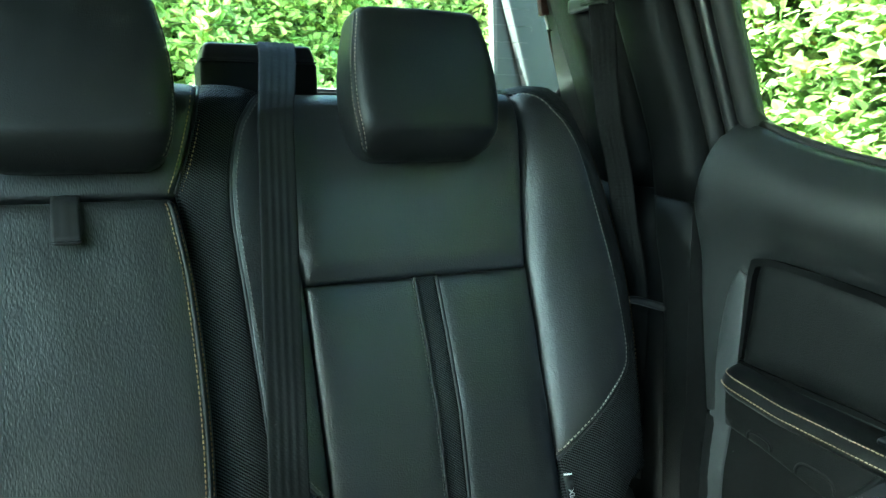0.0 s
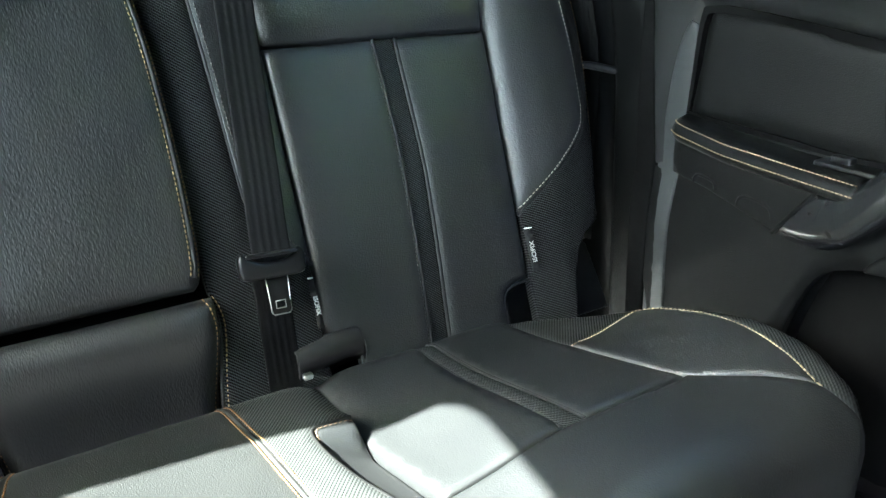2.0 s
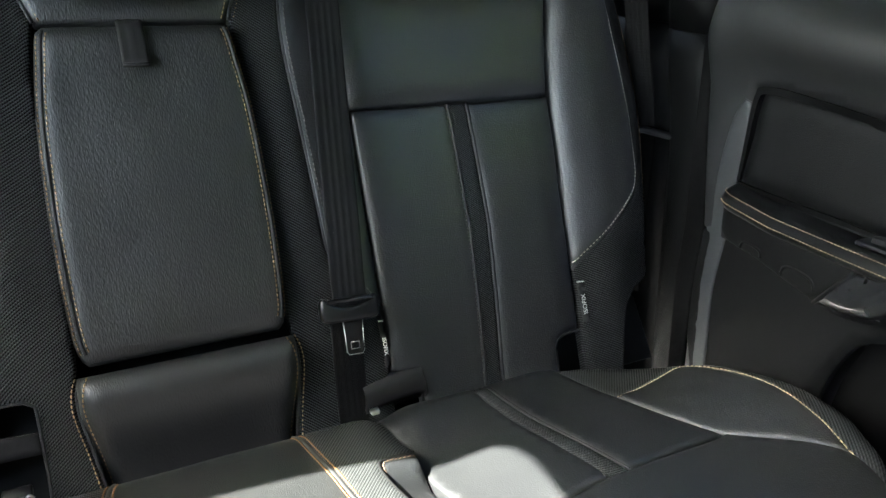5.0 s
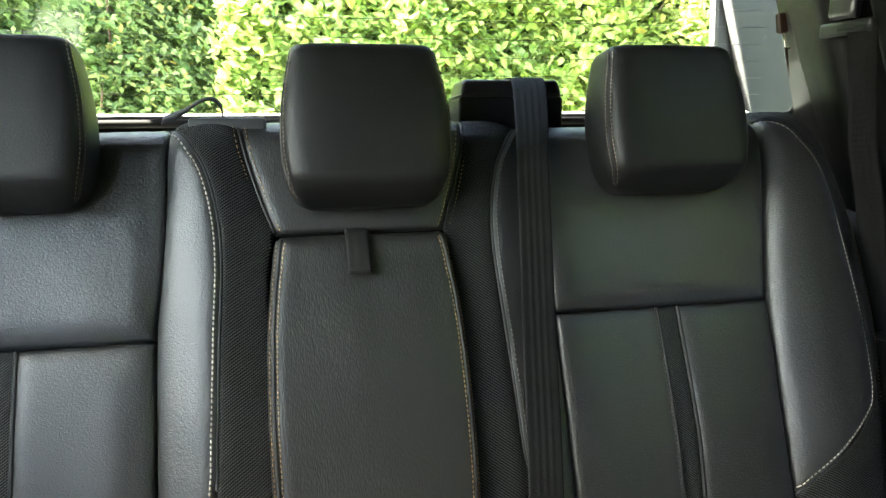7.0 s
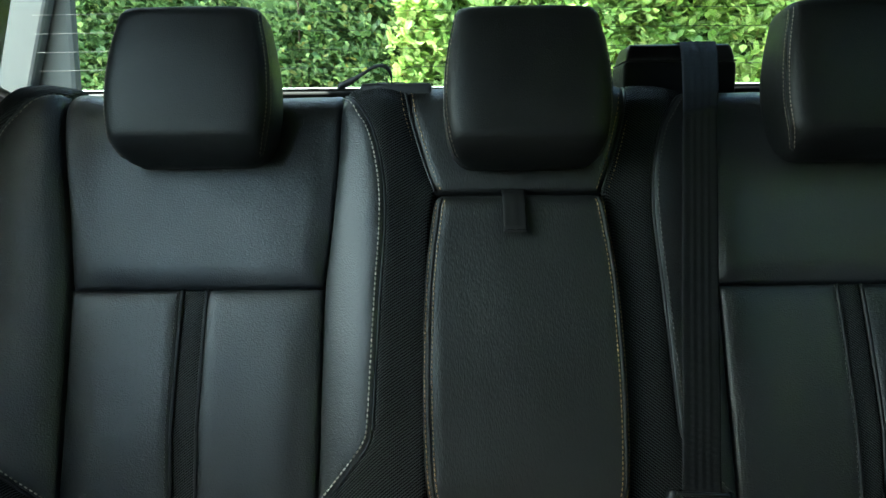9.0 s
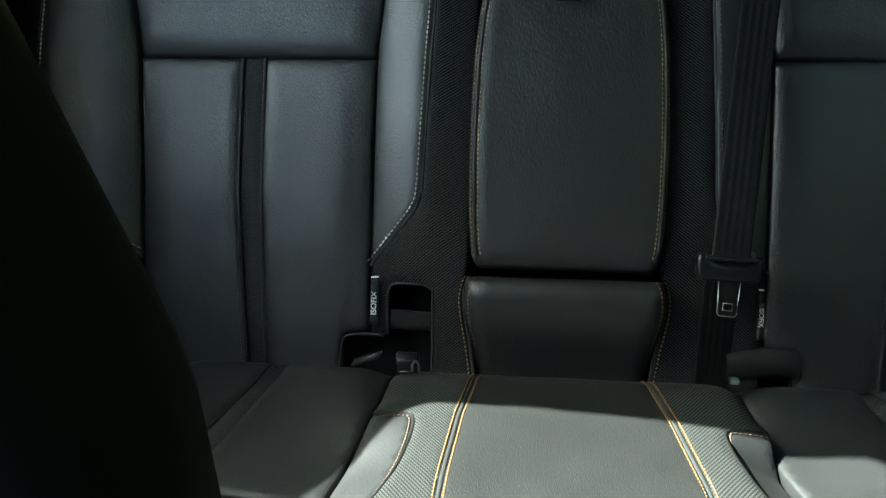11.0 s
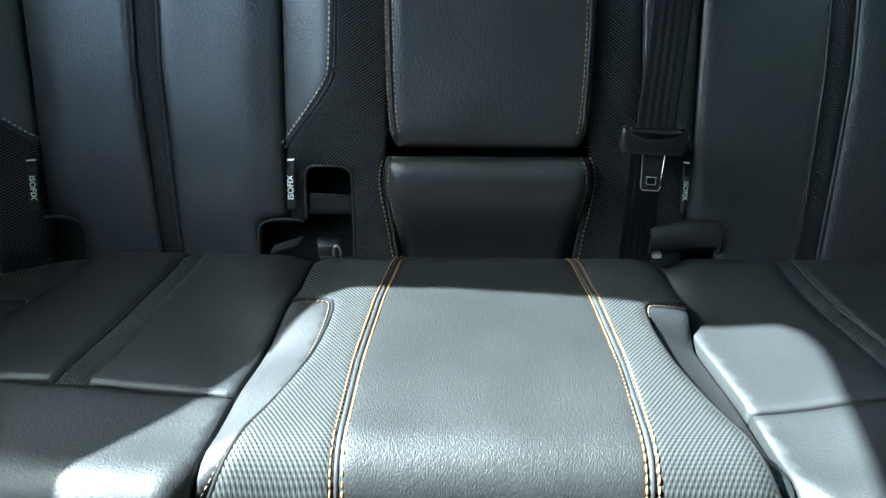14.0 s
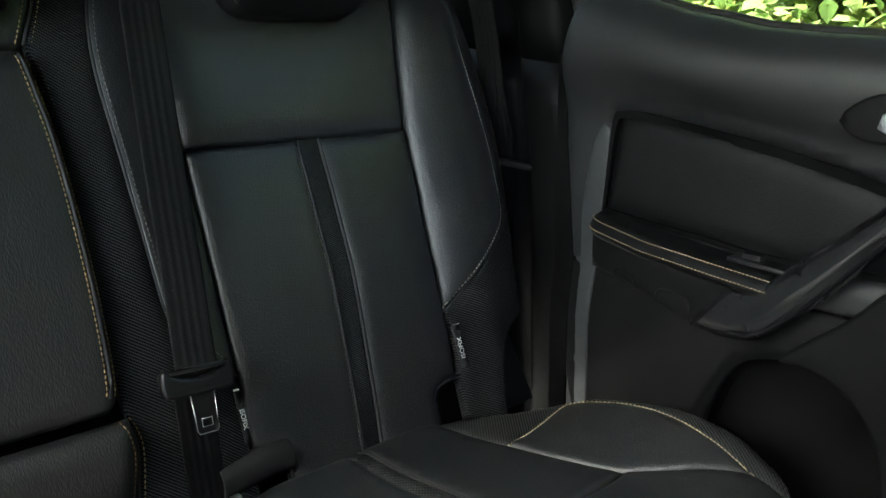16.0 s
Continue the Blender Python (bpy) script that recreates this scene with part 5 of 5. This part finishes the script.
    # map pocket low down in front
    mp = curve2([(-0.482, 0.538), (-0.520, 0.536), (-0.557, 0.520), (-0.584, 0.491), (-0.601, 0.446), (-0.608, 0.36), (-0.60, 0.20), (-0.80, 0.18), (-0.95, 0.30), (-0.95, 0.50), (-0.75, 0.66), (-0.62, 0.665), (-0.55, 0.60)], 4, True)
    plate("map_pocket", [mp], face(0.752), 0.016, LOWER_PLASTIC, root, "matt black lower door panel", 0.02, flip=f, smooth=True, round_edge=0.006)
    # glass, run channel and outer sash
    gl = plate("window_pane", [REAR_DOOR_GLASS[s]], side_wall(s, 0.020), 0.004, SIDE_GLASS, root, "lightly tinted side window glass", 0.3, flip=f)
    gl.visible_shadow = False
    run = [p for p in REAR_DOOR_GLASS[s] if p[1] > 0.98]
    tube("run_channel", [(s * (side_x(b) + 0.012), a + 0.004, b) for a, b in resample(run, 0.02)], 0.015, RUBBER, root, 8, "black rubber glass channel")
    tube("sill_seal", [(s * (side_x(b) + 0.014), a, b + 0.002) for a, b in resample(sill, 0.02)], 0.006, RUBBER, root, 8, "black rubber sill seal")
    return root


def pillar(s):
    """Trim of the pillar behind the door: three shells with joints, a belt recess, the rear quarter and the door seal."""
    root = thing("rear_pillar_trim", (s * 0.77, -0.05, 0.4), "dark moulded plastic pillar trim with dust specks", "pillar trim", "rear pillar trims")
    section = [(-0.022, -0.012), (-0.016, 0.004), (-0.010, 0.016), (-0.003, 0.026), (0.006, 0.032), (0.018, 0.035), (0.045, 0.037), (0.066, 0.037), (0.074, 0.035), (0.079, 0.028), (0.082, 0.012), (0.088, -0.005), (0.125, -0.008), (0.140, 0.0), (0.152, 0.022), (0.162, 0.033), (0.176, 0.036), (0.20, 0.031), (0.25, 0.010), (0.30, -0.015), (0.345, -0.045)]

    def shell(name, z0, z1, mat):
        verts, faces = [], []
        zs = np.linspace(z0, z1, 14)
        m = len(section)
        for back_side in (0, 0.012):
            for q, z in enumerate(zs):
                front = float(np.interp(z, [0.06, 0.70, 0.78, 1.01, 1.16, 1.46], [-0.128, -0.128, -0.127, -0.112, -0.094, -0.075]))
                lip = 0.0015 if q in (0, 13) else 0.0
                for a, d in section:
                    deep = 0.016 * smooth01(0.86, 0.70, z)
                    verts.append((s * (side_x(z) - d + deep + back_side + lip), front + a * 0.985, z + 0.14 * a * (1 - q / 13 if name == "upper_shell" else q / 13)))
        n = len(verts) // 2
        for i in range(13):
            for k in range(m - 1):
                a = i * m + k
                faces += [(a, a + 1, a + m + 1, a + m), (a + n, a + n + m, a + n + m + 1, a + n + 1)]
        for k in range(m - 1):
            faces += [(k, k + n, k + 1 + n, k + 1)]
            a = 13 * m + k
            faces += [(a, a + 1, a + 1 + n, a + n)]
        for i in range(13):
            a, b = i * m, i * m + m - 1
            faces += [(a, a + m, a + m + n, a + n), (b, b + n, b + m + n, b + m)]
        mesh_part(name, verts, faces if s < 0 else [q[::-1] for q in faces], mat, root)

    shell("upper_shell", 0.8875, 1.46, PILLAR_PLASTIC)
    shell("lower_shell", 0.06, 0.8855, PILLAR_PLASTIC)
    tube("door_seal", [(s * (side_x(b) - 0.004), a, b) for a, b in curve2([(-0.148, 0.25), (-0.150, 0.60), (-0.148, 0.88), (-0.140, 1.0), (-0.122, 1.2), (-0.105, 1.45)], 6)], 0.012, RUBBER, root, 10, "black rubber door seal")
    tube("sash_edge", [(s * (side_x(b) + 0.006), a, b) for a, b in curve2([(-0.166, 0.95), (-0.164, 1.0), (-0.150, 1.15), (-0.138, 1.45)], 6)], 0.011, SMOOTH_PLASTIC, root, 8)
    return root


def side_belt(s):
    root = thing("outer_seat_belt", (s * 0.75, 0.0, 0.9), "dark woven shoulder belt hanging from its guide", "seat belt", "outer seat belts")
    line = curve2([(0.697, -0.012, 1.172), (0.699, -0.014, 1.13), (0.710, -0.010, 1.02), (0.738, 0.000, 0.935), (0.757, 0.008, 0.86), (0.768, 0.002, 0.78), (0.772, -0.002, 0.70), (0.768, 0.0, 0.60), (0.755, -0.01, 0.45)], 5)
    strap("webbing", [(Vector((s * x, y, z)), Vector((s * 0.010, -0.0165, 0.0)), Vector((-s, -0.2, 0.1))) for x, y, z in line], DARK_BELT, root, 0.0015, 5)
    g = part("guide", placed(block((0.014, 0.092, 0.020), 0.006, 3), pose(s * 0.702, 0.022, 1.181, 2, 0, s * 4)), SMOOTH_PLASTIC, root, "black plastic belt guide")
    part("guide_slot", placed(block((0.010, 0.054, 0.005), 0.002, 2), pose(s * 0.6965, 0.004, 1.178, 2, 0, s * 4)), RUBBER, g)
    part("guide_bolt", placed(block((0.020, 0.050, 0.040), 0.010, 3), pose(s * 0.704, 0.030, 1.215, 4, 0, s * 4)), SMOOTH_PLASTIC, g)
    hook = thing("belt_hook", (s * 0.77, -0.02, 0.73), "small black plastic belt retaining hook", "hook", "belt hooks")
    tube("hook_arm", [back(s * 0.735, -0.064, -0.012), back(s * 0.755, -0.067, 0.0), (s * 0.778, -0.024 - 0.03, 0.728), (s * 0.787, -0.058, 0.7255)], [0.005, 0.006, 0.006, 0.004], SMOOTH_PLASTIC, hook, 8)
    return root


for s in (1, -1):
    door(s)
    pillar(s)
    side_belt(s)

# latch housing with its wire at the rear window
latch = thing("window_latch", (0.757, 0.22, 1.2), "small brown plastic device hanging by a black wire", "latch")
part("latch_body", placed(block((0.018, 0.012, 0.035), 0.005, 3), pose(0.752, 0.228, 1.222, 0, -6, 0)), BROWN, latch)
tube("latch_pin", [(0.754, 0.226, 1.206), (0.759, 0.226, 1.190), (0.760, 0.226, 1.182)], 0.0024, CHROME, latch, 8, "steel pin")
tube("wire", curve2([(0.760, 0.226, 1.182), (0.766, 0.225, 1.180), (0.778, 0.225, 1.184), (0.790, 0.226, 1.193), (0.80, 0.228, 1.195)], 5), 0.0012, RUBBER, latch, 6, "black wire")
tube("tail", [(0.762, 0.226, 1.180), (0.766, 0.226, 1.155), (0.770, 0.226, 1.135)], [0.0022, 0.0018, 0.0008], BROWN, latch, 6)


# ---- front seat beside the camera ----
def front_seat(cx, y0):
    root = thing("front_seat", (cx, y0, 0.1), "dark front seat backrest seen from its inner side", "car seat", "front seats")
    prof = [(0.30, 0.23), (0.45, 0.245), (0.60, 0.262), (0.70, 0.268), (0.76, 0.275), (0.80, 0.270), (0.85, 0.248), (0.90, 0.227), (0.95, 0.202), (0.99, 0.17), (1.005, 0.14)]
    zs = np.linspace(0.30, 1.005, 44)
    hw = np.interp(zs, [p[0] for p in prof], [p[1] for p in prof])
    n = 40
    verts, faces = [], []
    for z, w in zip(zs, hw):
        d = 0.062 * (1 - 0.75 * smooth01(0.92, 1.005, z))
        for j in range(n):
            a = 2 * math.pi * j / n
            c, s_ = math.cos(a), math.sin(a)
            verts.append((cx + w * math.copysign(abs(c) ** 0.55, c), y0 + d * math.copysign(abs(s_) ** 0.7, s_) + 0.10 * (0.8 - z) * -0.9, z))
    for i in range(len(zs) - 1):
        for j in range(n):
            a, b = i * n + j, i * n + (j + 1) % n
            faces.append((a, b, b + n, a + n))
    faces += [tuple(range(n))[::-1], tuple(range(len(verts) - n, len(verts)))]
    mesh_part("backrest", verts, faces, FRONT_SEAT, root)
    # out of view; added to block light from the left front opening
    part("unseen_head_restraint", placed(block((0.27, 0.10, 0.20), 0.04, 4), pose(cx, y0 + 0.02, 1.12)), FRONT_SEAT, root)
    for k in (-1, 1):
        tube("post", [(cx + k * 0.06, y0 + 0.02, 1.04), (cx + k * 0.06, y0 + 0.01, 0.97)], 0.006, DULL_STEEL, root)
    part("cushion", placed(block((0.50, 0.48, 0.16), 0.04, 4), pose(cx, y0 - 0.32, 0.30)), FRONT_SEAT, root)
    part("base", placed(block((0.40, 0.40, 0.22), 0.02, 2), pose(cx, y0 - 0.30, 0.11)), PLASTIC, root)
    return root


front_seat(-0.420, -0.815)

rail = thing("cargo_rail", (0, 0.31, 1.05), "cargo bed rail below the rear window, paled to look sunlit", "rail")
part("rail_bar", placed(block((1.50, 0.04, 0.020), 0.004, 2), pose(0, 0.320, 1.0685)), RAIL, rail)

# ---- outside: sports bar legs behind the cab, hedges ----
for s in (1, -1):
    bar = thing("sports_bar_leg", (s * 0.8, 0.55, 0.9), "grey slanted sports bar leg behind the rear window", "sports bar", "sports bar legs")
    plate("leg_panel", [[(0.80, 0.7), (1.3, 0.7), (1.15, 1.55), (0.80, 1.55)]], lambda a, b, h: (s * a, 0.50 + 0.3 * (a - 0.8) - h, b), 0.018, PAINT, bar, "", 0.08, flip=s < 0, smooth=False, round_edge=0.012)
    plate("hoop", [[(0.99, 0.75), (1.25, 0.75), (1.1, 1.55), (0.73, 1.55), (0.816, 1.31), (0.895, 1.07)]], lambda a, b, h: (s * a, 0.465 + 0.3 * (a - 0.8) - h, b), 0.028, DARK_PAINT, bar, "dark grey hoop", 0.08, flip=s < 0, round_edge=0.008)
    part("mount", placed(block((0.10, 0.30, 0.10), 0.01, 2), pose(s * 0.90, 0.44, 0.80)), SMOOTH_PLASTIC, bar)

LEAF_SHAPE = [(0.0, 0.0, 0.0), (0.20, 0.32, 0.05), (0.31, 0.68, 0.03), (0.0, 1.0, -0.08), (-0.31, 0.68, 0.03), (-0.20, 0.32, 0.05), (0.0, 0.45, -0.02), (0.0, 0.72, -0.03)]
LEAF_FACES = [(0, 1, 6), (1, 2, 7, 6), (2, 3, 7), (7, 3, 4), (6, 7, 4, 5), (0, 6, 5)]


def hedge(name, origin, along_v, out_v, length, z0, z1, shoots, size, seed, label, leaf=LEAF):
    """A clipped evergreen hedge: shoots with whorls of leaves over an uneven face, twigs, and a dark sheet as the shade
    inside.
    """
    rng = np.random.default_rng(seed)
    root = thing(name, origin, label, "hedge", "hedges")
    o, al, ou, up = np.array(origin, float), np.array(along_v, float), np.array(out_v, float), np.array((0, 0, 1.0))
    shape = np.array(LEAF_SHAPE)
    verts, faces = [], []
    for k in range(shoots):
        u, z = rng.uniform(0, length), rng.uniform(z0, z1)
        lump = noise.noise(Vector((u * 1.6, z * 1.6, seed))) * 0.11 + noise.noise(Vector((u * 4.5, z * 4.5, seed))) * 0.07
        depth = lump - abs(rng.normal(0, 0.06))
        tip = o + al * u + up * (z - o[2]) + ou * depth
        axis = ou * rng.uniform(0.3, 1.0) + up * rng.uniform(0.2, 1.1) + al * rng.normal(0, 0.55)
        axis /= np.linalg.norm(axis)
        e1 = np.cross(axis, (0.3, 0.5, 0.8))
        e1 /= np.linalg.norm(e1)
        e2 = np.cross(axis, e1)
        count = rng.integers(6, 10)
        for j in range(count):
            ang = j * 2.4 + rng.normal(0, 0.3)
            rad = e1 * math.cos(ang) + e2 * math.sin(ang)
            lean = rng.uniform(0.25, 1.25)
            d = axis * math.cos(lean) + rad * math.sin(lean)
            side = np.cross(d, up * 0.8 + ou * 0.35 + axis * 0.5 + rng.normal(0, 0.28, 3))
            side /= max(np.linalg.norm(side), 1e-6)
            nor = np.cross(side, d)
            sz = size * rng.uniform(0.6, 1.15)
            base = tip - axis * 0.018 * j * size / 0.06
            at = len(verts)
            for a, b, c in shape:
                p = base + side * a * sz * rng.uniform(0.95, 1.2) + d * b * sz + nor * c * sz
                verts.append(tuple(p))
            faces += [tuple(at + q for q in fc) for fc in LEAF_FACES]
    mesh_part("leaves", verts, faces, leaf, root, "", False, "stuff")
    tv, tf = [], []
    for k in range(140):
        u, z = rng.uniform(0, length), rng.uniform(z0, z1)
        a = o + al * u + up * (z - o[2]) - ou * rng.uniform(0.12, 0.3)
        b = a + up * rng.uniform(0.15, 0.5) + al * rng.normal(0, 0.12) + ou * rng.uniform(0.0, 0.14)
        m = len(tv)
        for c, w in ((a, 0.006), (b, 0.003)):
            tv += [tuple(c + al * w), tuple(c + ou * w), tuple(c - al * w)]
        tf += [(m, m + 1, m + 4, m + 3), (m + 1, m + 2, m + 5, m + 4), (m + 2, m, m + 3, m + 5)]
    mesh_part("twigs", tv, tf, BARK, root, "", False, "stuff")
    # dark green sheet behind the leaves: the inner shade is put into its colour
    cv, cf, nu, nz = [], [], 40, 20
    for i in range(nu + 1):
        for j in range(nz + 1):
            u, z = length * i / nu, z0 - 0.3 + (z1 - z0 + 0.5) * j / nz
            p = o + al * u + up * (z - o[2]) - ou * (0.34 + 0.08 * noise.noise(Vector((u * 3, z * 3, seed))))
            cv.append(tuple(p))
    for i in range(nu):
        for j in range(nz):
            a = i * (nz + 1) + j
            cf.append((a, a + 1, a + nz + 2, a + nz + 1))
    core = mesh_part("shade_sheet", cv, cf, HEDGE_CORE, root)
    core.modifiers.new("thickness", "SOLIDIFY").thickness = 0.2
    return root


hedge("shrub_behind", (-3.1, 1.98, -0.5), (1, 0, 0), (0, -1, 0), 2.85, 0.75, 2.6, 9500, 0.036, 5, "dense green shrub behind the car, leaf colour darkened for half shade", SHADE_LEAF)
hedge("hedge_behind", (-0.27, 1.85, -0.5), (1, 0, 0), (0, -1, 0), 3.2, 0.75, 2.6, 11000, 0.048, 3, "tall leafy evergreen hedge in sunlight behind the car")
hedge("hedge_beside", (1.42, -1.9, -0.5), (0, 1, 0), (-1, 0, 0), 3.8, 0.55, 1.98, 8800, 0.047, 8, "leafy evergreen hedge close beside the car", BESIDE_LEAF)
fence = thing("fence", (1.9, -1.0, -0.5), "teal slatted fence behind the hedge", "fence")
for i in range(24):
    part("slat", placed(block((0.02, 0.11, 2.6), 0.004, 1), pose(1.95, -1.9 + i * 0.16, 0.78)), FENCE, fence)
